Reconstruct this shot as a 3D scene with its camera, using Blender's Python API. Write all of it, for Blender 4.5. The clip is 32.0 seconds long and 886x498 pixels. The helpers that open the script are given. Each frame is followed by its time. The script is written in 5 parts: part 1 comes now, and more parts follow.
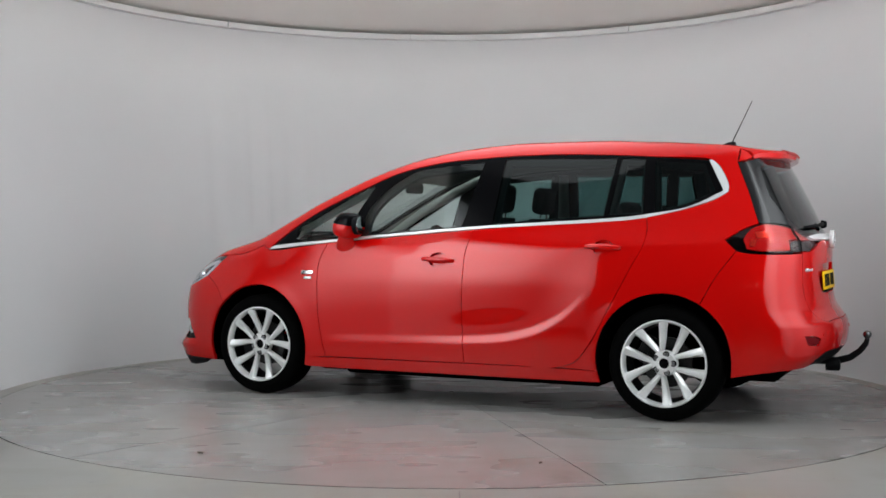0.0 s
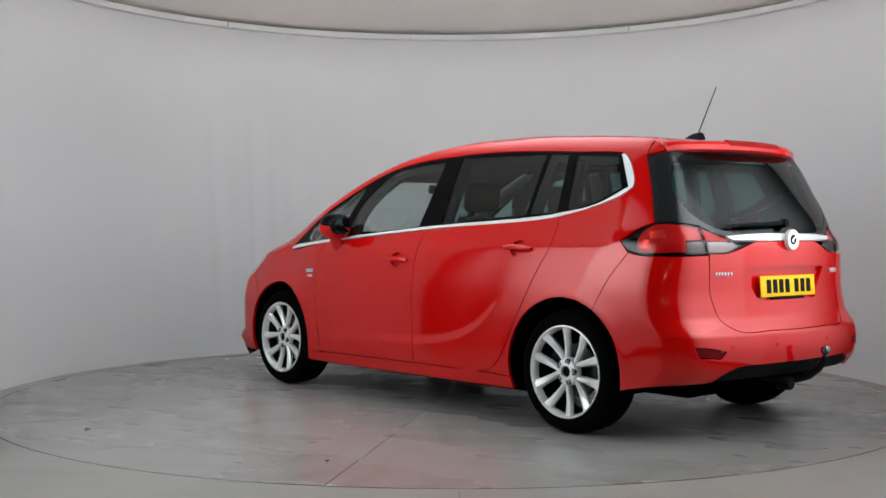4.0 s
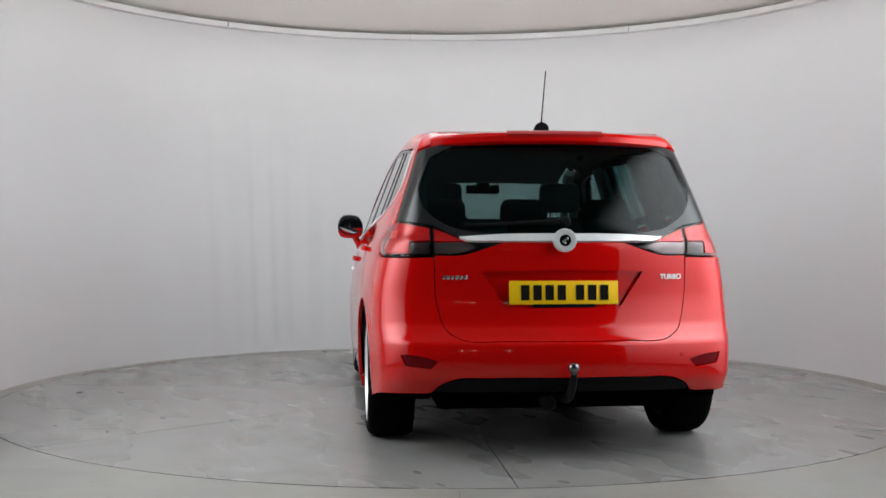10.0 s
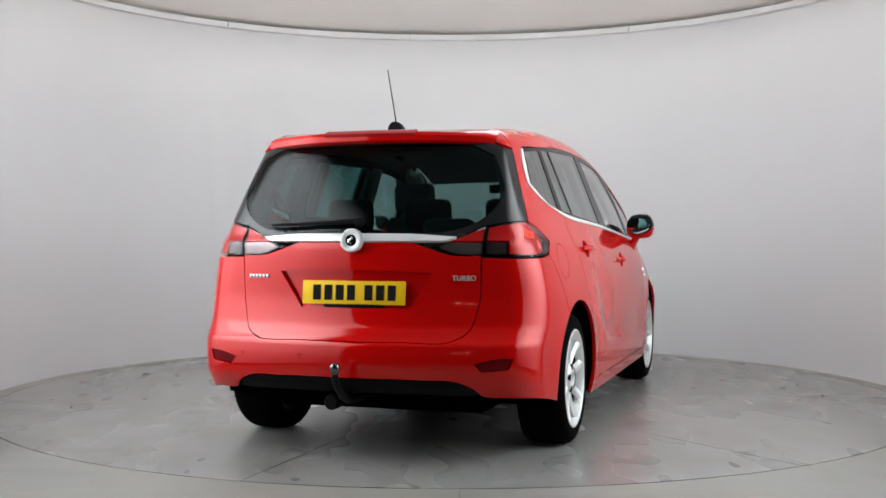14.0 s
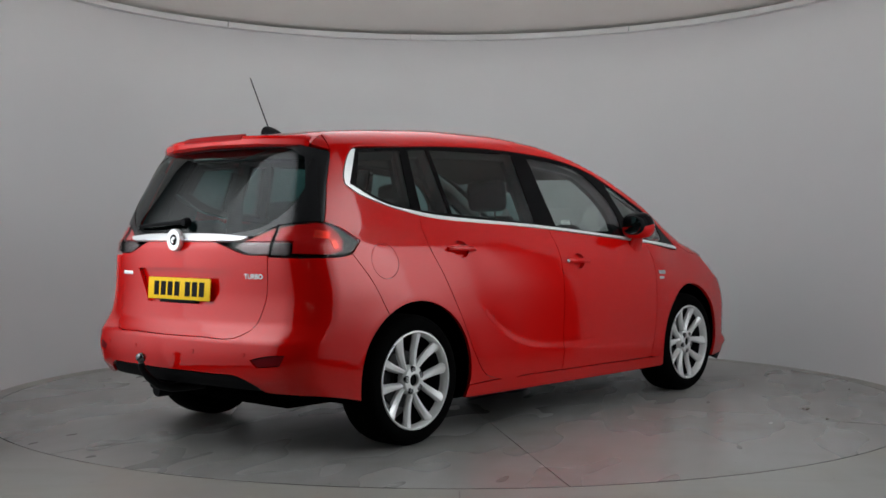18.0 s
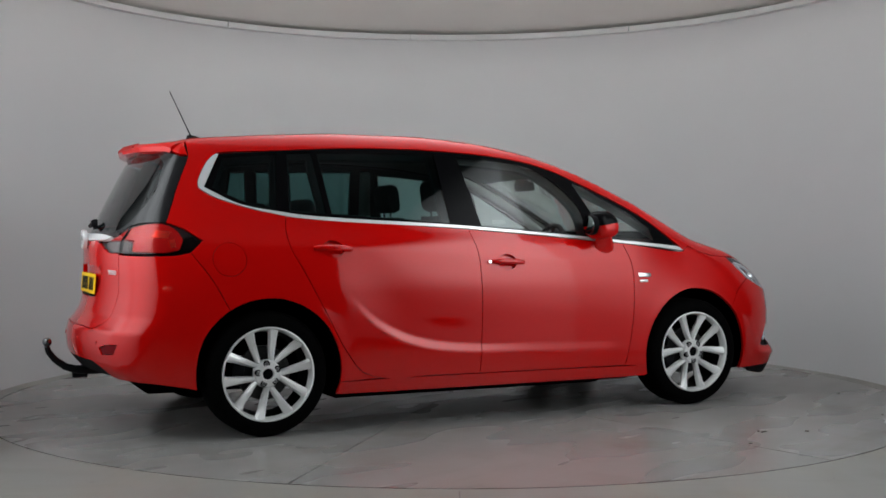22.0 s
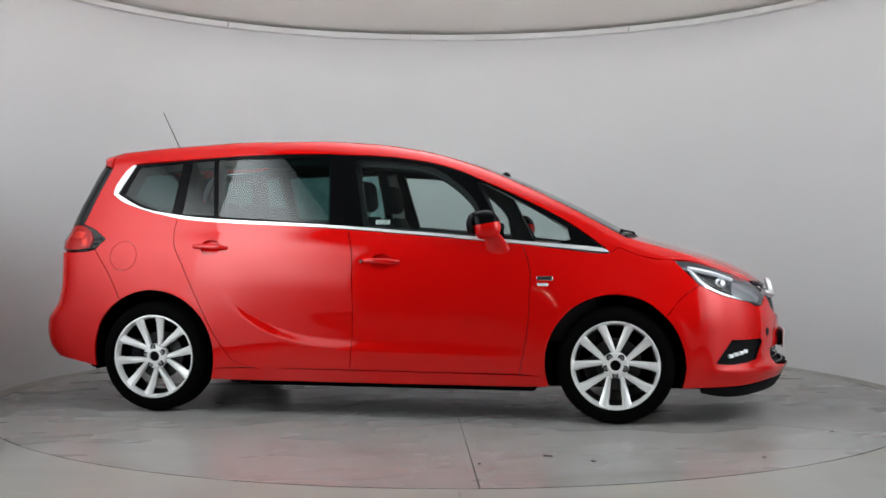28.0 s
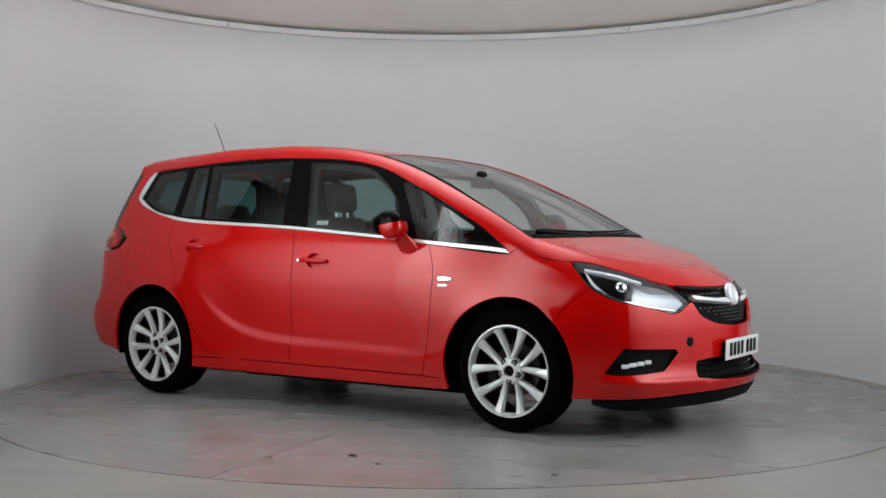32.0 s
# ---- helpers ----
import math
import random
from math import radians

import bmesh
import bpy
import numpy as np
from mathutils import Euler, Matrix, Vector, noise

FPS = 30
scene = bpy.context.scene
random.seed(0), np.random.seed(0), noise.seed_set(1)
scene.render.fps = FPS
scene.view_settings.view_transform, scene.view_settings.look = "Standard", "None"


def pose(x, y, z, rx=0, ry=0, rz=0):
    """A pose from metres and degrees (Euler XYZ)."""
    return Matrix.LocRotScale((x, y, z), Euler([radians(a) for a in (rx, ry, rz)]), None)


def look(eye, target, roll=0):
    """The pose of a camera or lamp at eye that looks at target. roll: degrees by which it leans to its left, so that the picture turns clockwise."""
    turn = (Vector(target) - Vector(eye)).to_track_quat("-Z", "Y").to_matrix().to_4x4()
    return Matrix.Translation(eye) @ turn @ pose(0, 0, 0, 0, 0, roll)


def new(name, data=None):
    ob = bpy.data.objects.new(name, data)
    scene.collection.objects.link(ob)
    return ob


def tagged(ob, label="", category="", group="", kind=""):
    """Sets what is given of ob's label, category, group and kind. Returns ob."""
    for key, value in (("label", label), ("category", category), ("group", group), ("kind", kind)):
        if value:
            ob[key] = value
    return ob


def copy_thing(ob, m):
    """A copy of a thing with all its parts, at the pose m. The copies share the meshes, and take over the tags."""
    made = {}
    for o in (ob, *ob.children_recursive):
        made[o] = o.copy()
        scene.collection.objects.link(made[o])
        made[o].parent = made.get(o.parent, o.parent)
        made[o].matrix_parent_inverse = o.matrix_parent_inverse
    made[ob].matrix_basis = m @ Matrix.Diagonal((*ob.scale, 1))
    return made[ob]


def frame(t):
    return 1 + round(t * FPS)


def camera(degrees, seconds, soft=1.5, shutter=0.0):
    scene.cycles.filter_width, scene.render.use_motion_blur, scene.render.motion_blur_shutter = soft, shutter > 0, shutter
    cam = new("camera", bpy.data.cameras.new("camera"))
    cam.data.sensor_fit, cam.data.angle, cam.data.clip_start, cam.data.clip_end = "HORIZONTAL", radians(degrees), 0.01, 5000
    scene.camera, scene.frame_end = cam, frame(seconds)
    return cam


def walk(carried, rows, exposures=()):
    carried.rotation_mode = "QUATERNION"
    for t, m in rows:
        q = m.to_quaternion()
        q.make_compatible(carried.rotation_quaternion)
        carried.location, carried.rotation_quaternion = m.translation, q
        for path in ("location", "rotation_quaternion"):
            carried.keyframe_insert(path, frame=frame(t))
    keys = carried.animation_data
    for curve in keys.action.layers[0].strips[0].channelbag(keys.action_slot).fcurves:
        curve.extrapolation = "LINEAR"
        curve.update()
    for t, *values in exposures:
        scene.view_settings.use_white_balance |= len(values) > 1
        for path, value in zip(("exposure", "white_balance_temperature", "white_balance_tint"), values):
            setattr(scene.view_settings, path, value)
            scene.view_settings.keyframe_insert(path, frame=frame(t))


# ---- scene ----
cam = camera(42.38, 32.0, soft=1.6)
EYE, AIM = (0.0, -7.758, 1.073), (-0.0552, 0.0, 0.971)
# the clip's camera opens and closes its exposure as the car turns
BASE = 0.08
EXPOSURE = [(0, 0.0), (1, 0.0), (2, -.03), (3, -.08), (6, .08), (7, .09), (8, .12), (9, .26), (10, .30), (11, .47), (12, .54), (13, .52), (14, .41), (15.5, .15), (17, -.08), (18, -.52), (19, -.55), (20, -.56),
            (21, -.58), (22, -.47), (23, -.37), (24, -.12), (25, -.01), (26.5, .10), (28, .16), (29, .16), (30, .04), (31, -.07), (32, -.13)]
walk(cam, [(0.0, look(EYE, AIM)), (32.0, look(EYE, AIM))], exposures=[(t, BASE + d) for t, d in EXPOSURE])

# ---- light ----
world = bpy.data.worlds.new("world")
scene.world = world
world.use_nodes = True
world.node_tree.nodes["Background"].inputs[0].default_value = (0.5, 0.52, 0.55, 1)
world.node_tree.nodes["Background"].inputs[1].default_value = 0.02
PANEL_GLOW, SOFT_GLOW, SIDE_GLOW = 3.4, 5.4, 3.1


# ---- materials ----
def mat(name, color, rough=0.5, metal=0.0, coat=0.0, grain=0.0, grain_size=60.0, bump=0.0, bump_size=200.0, spec=0.5, stain=None, stain_size=2.0, stain_mix=0.3, rough_var=0.0):
    """A principled surface with fine grain, a second scale of stains and a little relief."""
    m = bpy.data.materials.new(name)
    m.use_nodes = True
    nt = m.node_tree
    b = nt.nodes["Principled BSDF"]
    b.inputs["Base Color"].default_value = (*color, 1)
    b.inputs["Roughness"].default_value, b.inputs["Metallic"].default_value = rough, metal
    b.inputs["Coat Weight"].default_value, b.inputs["Coat Roughness"].default_value = coat, 0.055
    b.inputs["Specular IOR Level"].default_value = spec
    if not (grain or bump or stain or rough_var):
        return m
    co = nt.nodes.new("ShaderNodeTexCoord").outputs["Object"]

    def noise_of(size, detail=4.0):
        n = nt.nodes.new("ShaderNodeTexNoise")
        n.inputs["Scale"].default_value, n.inputs["Detail"].default_value = size, detail
        nt.links.new(co, n.inputs["Vector"])
        return n.outputs["Fac"]

    last = None
    if grain:
        r = nt.nodes.new("ShaderNodeValToRGB")
        r.color_ramp.elements[0].position, r.color_ramp.elements[1].position = 0.3, 0.7
        for e, k in zip(r.color_ramp.elements, (1 - grain, 1 + grain)):
            e.color = (*[min(1, c * k) for c in color], 1)
        nt.links.new(noise_of(grain_size), r.inputs[0])
        last = r.outputs[0]
    if stain:
        r = nt.nodes.new("ShaderNodeValToRGB")
        r.color_ramp.elements[0].position, r.color_ramp.elements[1].position = 0.48, 0.72
        r.color_ramp.elements[0].color, r.color_ramp.elements[1].color = (0, 0, 0, 1), (stain_mix,) * 3 + (1,)
        nt.links.new(noise_of(stain_size, 8.0), r.inputs[0])
        x = nt.nodes.new("ShaderNodeMix")
        x.data_type = "RGBA"
        nt.links.new(r.outputs[0], x.inputs["Factor"])
        x.inputs["A"].default_value, x.inputs["B"].default_value = (*color, 1), (*stain, 1)
        if last:
            nt.links.new(last, x.inputs["A"])
        last = x.outputs["Result"]
    if last:
        nt.links.new(last, b.inputs["Base Color"])
    if rough_var:
        r = nt.nodes.new("ShaderNodeMapRange")
        r.inputs["To Min"].default_value, r.inputs["To Max"].default_value = rough - rough_var, rough + rough_var
        nt.links.new(noise_of(stain_size * 1.7, 6.0), r.inputs["Value"])
        nt.links.new(r.outputs[0], b.inputs["Roughness"])
    if bump:
        u = nt.nodes.new("ShaderNodeBump")
        u.inputs["Strength"].default_value, u.inputs["Distance"].default_value = bump, 0.002
        nt.links.new(noise_of(bump_size, 6.0), u.inputs["Height"])
        nt.links.new(u.outputs[0], b.inputs["Normal"])
    return m


def glow(name, color, strength):
    m = bpy.data.materials.new(name)
    m.use_nodes = True
    nt = m.node_tree
    nt.nodes.remove(nt.nodes["Principled BSDF"])
    e = nt.nodes.new("ShaderNodeEmission")
    e.inputs[0].default_value, e.inputs[1].default_value = (*color, 1), strength
    nt.links.new(e.outputs[0], nt.nodes["Material Output"].inputs[0])
    return m


def glow_fade(name, color, dim, bright, y0, y1, foot, z0, z1, top0, top1):
    """A lit diffuser: its glow runs from dim at y0 to bright at y1, falls to the share foot from z1 down to z0, and dies away from top0 up to top1."""
    m = glow(name, color, 1.0)
    nt = m.node_tree
    c, q = (nt.nodes.new(n) for n in ("ShaderNodeTexCoord", "ShaderNodeSeparateXYZ"))
    nt.links.new(c.outputs["Object"], q.inputs[0])
    last = None
    for axis, a, b, lo, hi in (("Y", y0, y1, dim, bright), ("Z", z0, z1, foot, 1.0), ("Z", top1, top0, 0.15, 1.0)):
        r = nt.nodes.new("ShaderNodeMapRange")
        r.interpolation_type = "SMOOTHSTEP"
        for n, v in (("From Min", a), ("From Max", b), ("To Min", lo), ("To Max", hi)):
            r.inputs[n].default_value = v
        nt.links.new(q.outputs[axis], r.inputs["Value"])
        out = r.outputs[0]
        if last:
            k = nt.nodes.new("ShaderNodeMath")
            k.operation = "MULTIPLY"
            nt.links.new(last, k.inputs[0])
            nt.links.new(out, k.inputs[1])
            out = k.outputs[0]
        last = out
    nt.links.new(last, nt.nodes["Emission"].inputs[1])
    return m


def glow_round(name, color, centre, edge, mid, rx, ry):
    """A lit sheet, brightest at mid and falling evenly towards its oval rim."""
    m = glow(name, color, 1.0)
    nt = m.node_tree
    c, p, n, r = (nt.nodes.new(k) for k in ("ShaderNodeTexCoord", "ShaderNodeMapping", "ShaderNodeVectorMath", "ShaderNodeMapRange"))
    p.inputs["Location"].default_value, p.inputs["Scale"].default_value = (-mid[0] / rx, -mid[1] / ry, 0), (1 / rx, 1 / ry, 0)
    n.operation = "LENGTH"
    r.interpolation_type = "SMOOTHSTEP"
    for k, v in (("From Min", 0.15), ("From Max", 1.0), ("To Min", centre), ("To Max", edge)):
        r.inputs[k].default_value = v
    nt.links.new(c.outputs["Object"], p.inputs["Vector"])
    nt.links.new(p.outputs[0], n.inputs[0])
    nt.links.new(n.outputs["Value"], r.inputs["Value"])
    nt.links.new(r.outputs[0], nt.nodes["Emission"].inputs[1])
    return m


def pane(name, tint, ior=1.5, rise=5.0, most=1.0):
    """Thin tinted glass: clear straight through, with a mirror film by Fresnel."""
    m = bpy.data.materials.new(name)
    m.use_nodes = True
    nt = m.node_tree
    nt.nodes.remove(nt.nodes["Principled BSDF"])
    t, g, x, w, p, f = (nt.nodes.new(k) for k in ("ShaderNodeBsdfTransparent", "ShaderNodeBsdfGlossy", "ShaderNodeMixShader", "ShaderNodeLayerWeight", "ShaderNodeMath", "ShaderNodeMapRange"))
    t.inputs[0].default_value = (*tint, 1)
    g.inputs["Color"].default_value, g.inputs["Roughness"].default_value = (1, 1, 1, 1), 0.01
    w.inputs["Blend"].default_value = 0.5
    p.operation, p.inputs[1].default_value = "POWER", rise
    f.inputs["To Min"].default_value, f.inputs["To Max"].default_value = ((ior - 1) / (ior + 1)) ** 2, most
    nt.links.new(w.outputs["Facing"], p.inputs[0])
    nt.links.new(p.outputs[0], f.inputs["Value"])
    nt.links.new(f.outputs[0], x.inputs[0])
    nt.links.new(t.outputs[0], x.inputs[1])
    nt.links.new(g.outputs[0], x.inputs[2])
    nt.links.new(x.outputs[0], nt.nodes["Material Output"].inputs[0])
    return m


RED = mat("red_paint", (0.57, 0.0030, 0.0024), 0.32, 0.12, 1.0, grain=0.04, grain_size=900, spec=0.0)
RED.node_tree.nodes["Principled BSDF"].inputs["Coat IOR"].default_value = 1.48
BLACK_GLOSS = mat("black_gloss", (0.003, 0.003, 0.0035), 0.12, spec=0.06)
BLACK = mat("black_plastic", (0.006, 0.006, 0.007), 0.6, spec=0.06, bump=0.3, bump_size=700, grain=0.1)
LINER = mat("arch_liner", (0.0015, 0.0015, 0.0015), 0.9, spec=0.0, grain=0.2)
RUBBER = mat("tyre_rubber", (0.002, 0.002, 0.002), 0.85, spec=0.025, bump=0.3, bump_size=400, grain=0.2)
SILVER = mat("alloy_silver", (0.84, 0.84, 0.835), 0.34, 0.35, 0.5, grain=0.03, grain_size=300)
MIRROR = mat("mirror_silver", (0.5, 0.52, 0.53), 0.02, 1.0)
CHROME = mat("chrome", (0.85, 0.86, 0.87), 0.08, 1.0)
SATIN = mat("satin_chrome", (0.90, 0.905, 0.91), 0.25, 0.45)
STEEL = mat("brake_steel", (0.25, 0.25, 0.26), 0.4, 0.9, grain=0.15, grain_size=120)
DISC_STEEL = mat("brake_disc_steel", (0.05, 0.05, 0.05), 0.4, 0.8, grain=0.2, grain_size=120)
BALL = mat("ball_steel", (0.16, 0.16, 0.165), 0.14, 1.0)
IRON = mat("dark_iron", (0.006, 0.006, 0.007), 0.4, 0.0, spec=0.12, grain=0.3, grain_size=80)
CLOTH = mat("seat_cloth", (0.022, 0.022, 0.024), 0.9, bump=0.5, bump_size=900, grain=0.25, grain_size=400)
TRIM = mat("cabin_trim", (0.018, 0.018, 0.02), 0.7, bump=0.3, bump_size=600, grain=0.1)
HEADLINER = mat("headliner", (0.42, 0.415, 0.39), 0.9, bump=0.2, bump_size=800, grain=0.05)
LINING = mat("roof_lining", (0.11, 0.11, 0.105), 0.9, bump=0.2, bump_size=800, grain=0.05)
GLASS = pane("clear_glass", (0.75, 0.845, 0.825), ior=1.5, rise=3.2)
SCREEN = pane("screen_glass", (0.72, 0.78, 0.755), ior=1.6, rise=2.0, most=0.6)
PRIVACY = pane("privacy_glass", (0.215, 0.36, 0.352), ior=1.52, rise=4.0)
QUARTER = pane("quarter_glass", (0.17, 0.29, 0.285), ior=1.44, rise=4.0)
REAR_GLASS = pane("rear_glass", (0.18, 0.305, 0.30), ior=1.30)
REAR_BORDER = mat("rear_border_glass", (0.012, 0.012, 0.013), 0.2, spec=0.42)
LENS = pane("lamp_lens", (0.92, 0.93, 0.95), ior=1.4)
LAMP_RED = mat("lamp_red", (0.46, 0.007, 0.007), 0.22, 0.15, spec=0.3, grain=0.15, grain_size=90)
LAMP_GREY = mat("lamp_grey", (0.16, 0.155, 0.158), 0.16, 0.7, grain=0.15, grain_size=120)
LAMP_DARK = mat("lamp_dark", (0.03, 0.026, 0.027), 0.12, grain=0.2, grain_size=120)
LAMP_WHITE = mat("lamp_white", (0.85, 0.86, 0.88), 0.25, coat=0.5)
LAMP_BRIGHT = mat("lamp_reflector", (0.32, 0.33, 0.345), 0.25, 0.6, grain=0.025, grain_size=70)
GRILLE = mat("grille_grey", (0.06, 0.06, 0.063), 0.25, grain=0.1)
SMOKE_LENS = pane("smoke_lens", (0.96, 0.86, 0.86), ior=1.4)
BULB_RED = mat("lamp_reflector_red", (1.0, 0.06, 0.035), 0.3, 0.85, grain=0.12, grain_size=60)
WHITE = mat("white_plate", (0.78, 0.78, 0.76), 0.4, grain=0.02)
YELLOW = mat("yellow_plate", (0.90, 0.55, 0.002), 0.5, spec=0.25, grain=0.02)
INK = mat("plate_ink", (0.006, 0.006, 0.006), 0.6, spec=0.1)
BRAKE_RED = mat("brake_lens", (0.30, 0.005, 0.006), 0.45, spec=0.1)
RED_PLASTIC = mat("red_reflector", (0.14, 0.003, 0.006), 0.5, spec=0.05)
WALL = mat("studio_wall", (0.67, 0.67, 0.68), 0.85, bump=0.05, bump_size=30, grain=0.012, grain_size=1.5, stain=(0.62, 0.62, 0.63), stain_size=0.6, stain_mix=0.4)
TRIM_WHITE = mat("rail_white", (0.74, 0.74, 0.735), 0.5, grain=0.02, grain_size=8)
CEIL = mat("ceiling_white", (0.90, 0.875, 0.83), 0.9, grain=0.03, grain_size=0.8)
DARK_ROOM = mat("dark_room_paint", (0.14, 0.14, 0.142), 0.8, grain=0.15, grain_size=2)


def floor_mat(name, base, patch, scuff, rough, tint):
    """Worn sealed concrete: broad patches, brushed scuffs, small dark specks and uneven gloss."""
    m = bpy.data.materials.new(name)
    m.use_nodes = True
    nt = m.node_tree
    b = nt.nodes["Principled BSDF"]
    co = nt.nodes.new("ShaderNodeTexCoord").outputs["Object"]

    def wave_of(size, detail, lo, hi, squeeze=(1, 1, 1)):
        mp, n, r = (nt.nodes.new(k) for k in ("ShaderNodeMapping", "ShaderNodeTexNoise", "ShaderNodeMapRange"))
        mp.inputs["Scale"].default_value = squeeze
        n.inputs["Scale"].default_value, n.inputs["Detail"].default_value, n.inputs["Roughness"].default_value = size, detail, 0.62
        r.inputs["From Min"].default_value, r.inputs["From Max"].default_value = lo, hi
        nt.links.new(co, mp.inputs["Vector"])
        nt.links.new(mp.outputs[0], n.inputs["Vector"])
        nt.links.new(n.outputs["Fac"], r.inputs["Value"])
        return r.outputs[0]

    def blend(under, over, fac, amount):
        k, x = nt.nodes.new("ShaderNodeMath"), nt.nodes.new("ShaderNodeMix")
        k.operation, x.data_type = "MULTIPLY", "RGBA"
        nt.links.new(fac, k.inputs[0])
        k.inputs[1].default_value = amount
        nt.links.new(k.outputs[0], x.inputs["Factor"])
        for v, s in ((under, "A"), (over, "B")):
            if isinstance(v, tuple):
                x.inputs[s].default_value = (*v, 1)
            else:
                nt.links.new(v, x.inputs[s])
        return x.outputs["Result"]

    c = blend(base, tuple(v * 1.10 for v in base), wave_of(0.9, 2, 0.30, 0.75), 0.9)
    c = blend(c, patch, wave_of(1.1, 2, 0.40, 0.85), 0.25)
    c = blend(c, tint, wave_of(1.7, 3, 0.46, 0.80), 0.4)
    c = blend(c, scuff, wave_of(1.6, 4, 0.58, 0.76), 0.5)
    c = blend(c, scuff, wave_of(2.8, 2, 0.52, 0.88, (0.5, 2.0, 1)), 0.35)
    c = blend(c, scuff, wave_of(2.3, 2, 0.52, 0.88, (2.2, 0.6, 1)), 0.3)
    c = blend(c, tuple(v * 0.35 for v in scuff), wave_of(26, 3, 0.70, 0.74), 0.6)
    nt.links.new(c, b.inputs["Base Color"])
    b.inputs["Specular IOR Level"].default_value = 0.36
    r = nt.nodes.new("ShaderNodeMapRange")
    r.inputs["To Min"].default_value, r.inputs["To Max"].default_value = rough - 0.03, rough + 0.10
    nt.links.new(wave_of(1.3, 2, 0.25, 0.72, (0.6, 1.5, 1)), r.inputs["Value"])
    nt.links.new(r.outputs[0], b.inputs["Roughness"])
    u = nt.nodes.new("ShaderNodeBump")
    u.inputs["Strength"].default_value, u.inputs["Distance"].default_value = 0.012, 0.002
    nt.links.new(wave_of(9, 2, 0.3, 0.7), u.inputs["Height"])
    nt.links.new(u.outputs[0], b.inputs["Normal"])
    return m


DISC = floor_mat("turntable_floor", (0.278, 0.273, 0.262), (0.245, 0.235, 0.217), (0.105, 0.084, 0.060), 0.24, (0.222, 0.196, 0.155))
FLOOR = floor_mat("concrete_floor", (0.29, 0.285, 0.268), (0.23, 0.21, 0.17), (0.20, 0.175, 0.13), 0.36, (0.36, 0.31, 0.19))
MARK = mat("floor_mark", (0.20, 0.185, 0.165), 0.5, grain=0.2, grain_size=40)
LEAF = mat("dry_leaf", (0.045, 0.03, 0.018), 0.8, grain=0.3, grain_size=200)
PANEL = glow_round("light_panel", (0.94, 1.0, 1.035), PANEL_GLOW, 0.25 * PANEL_GLOW, (0, -0.35), 1.75, 1.85)
# glow of the added disc that brightens the dome from below
DOME_FILL = glow("dome_fill", (0.955, 1.0, 1.02), 10.5)
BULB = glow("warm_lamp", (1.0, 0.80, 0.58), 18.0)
STRIP = glow_fade("softbox_diffuser", (0.94, 1.0, 1.035), 0.25 * SOFT_GLOW, SOFT_GLOW, -1.1, 0.9, 0.12, 0.2, 1.9, 2.9, 3.5)
SIDE = glow_fade("side_panel", (0.94, 1.0, 1.035), 0.05, SIDE_GLOW, -0.45, -1.9, 0.12, 0.1, 1.7, 2.2, 2.75)


# ---- helpers of the scene ----
def link(name, verts, faces, material, parent=None, label="", smooth=True, normals=None):
    me = bpy.data.meshes.new(name)
    me.from_pydata([tuple(v) for v in verts], [], [tuple(f) for f in faces])
    me.materials.append(material)
    if smooth:
        me.shade_smooth()
        if normals is None:
            me.set_sharp_from_angle(angle=radians(38))
    if normals is not None:
        me.normals_split_custom_set_from_vertices([tuple(n) for n in normals])
    ob = new(name, me)
    if parent:
        ob.parent = parent
    if label:
        tagged(ob, label)
    return ob


def part(name, bm, material, parent, label="", smooth=True):
    """Links a bmesh as one mesh object under a thing or a part."""
    me = bpy.data.meshes.new(name)
    bmesh.ops.recalc_face_normals(bm, faces=bm.faces)
    bm.to_mesh(me)
    bm.free()
    me.materials.append(material)
    if smooth:
        me.shade_smooth()
        me.set_sharp_from_angle(angle=radians(38))
    ob = new(name, me)
    if parent:
        ob.parent = parent
    if label:
        tagged(ob, label)
    return ob


def thing(name, label, category, group="", kind=""):
    ob = new(name)
    ob.empty_display_size = 0.2
    return tagged(ob, label, category, group, kind)


def box(bm, size, m=None, bevel=0.0, seg=2):
    """A rounded box of that size, centred on m."""
    r = bmesh.ops.create_cube(bm, size=1.0)
    vs = r["verts"]
    bmesh.ops.scale(bm, vec=size, verts=vs)
    if bevel:
        es = list({e for v in vs for e in v.link_edges})
        r = bmesh.ops.bevel(bm, geom=es, offset=bevel, segments=seg, affect="EDGES", profile=0.5)
        vs = list({v for f in r["faces"] for v in f.verts} | {v for v in vs if v.is_valid})
    if m is not None:
        bmesh.ops.transform(bm, matrix=m, verts=vs)
    return bm


def lathe(profile, n=48, m=None):
    """A solid of turning: profile of (radius, along y)."""
    bm = bmesh.new()
    rings = []
    for r, a in profile:
        rings.append([bm.verts.new((r * math.cos(2 * math.pi * i / n), a, r * math.sin(2 * math.pi * i / n))) for i in range(n)] if r > 1e-6 else [bm.verts.new((0, a, 0))])
    for p, q in zip(rings, rings[1:]):
        for i in range(n):
            j = (i + 1) % n
            if len(p) == 1 and len(q) == 1:
                continue
            if len(p) == 1:
                bm.faces.new((p[0], q[i], q[j]))
            elif len(q) == 1:
                bm.faces.new((p[i], q[0], p[j]))
            else:
                bm.faces.new((p[i], q[i], q[j], p[j]))
    if m is not None:
        bmesh.ops.transform(bm, matrix=m, verts=bm.verts)
    return bm


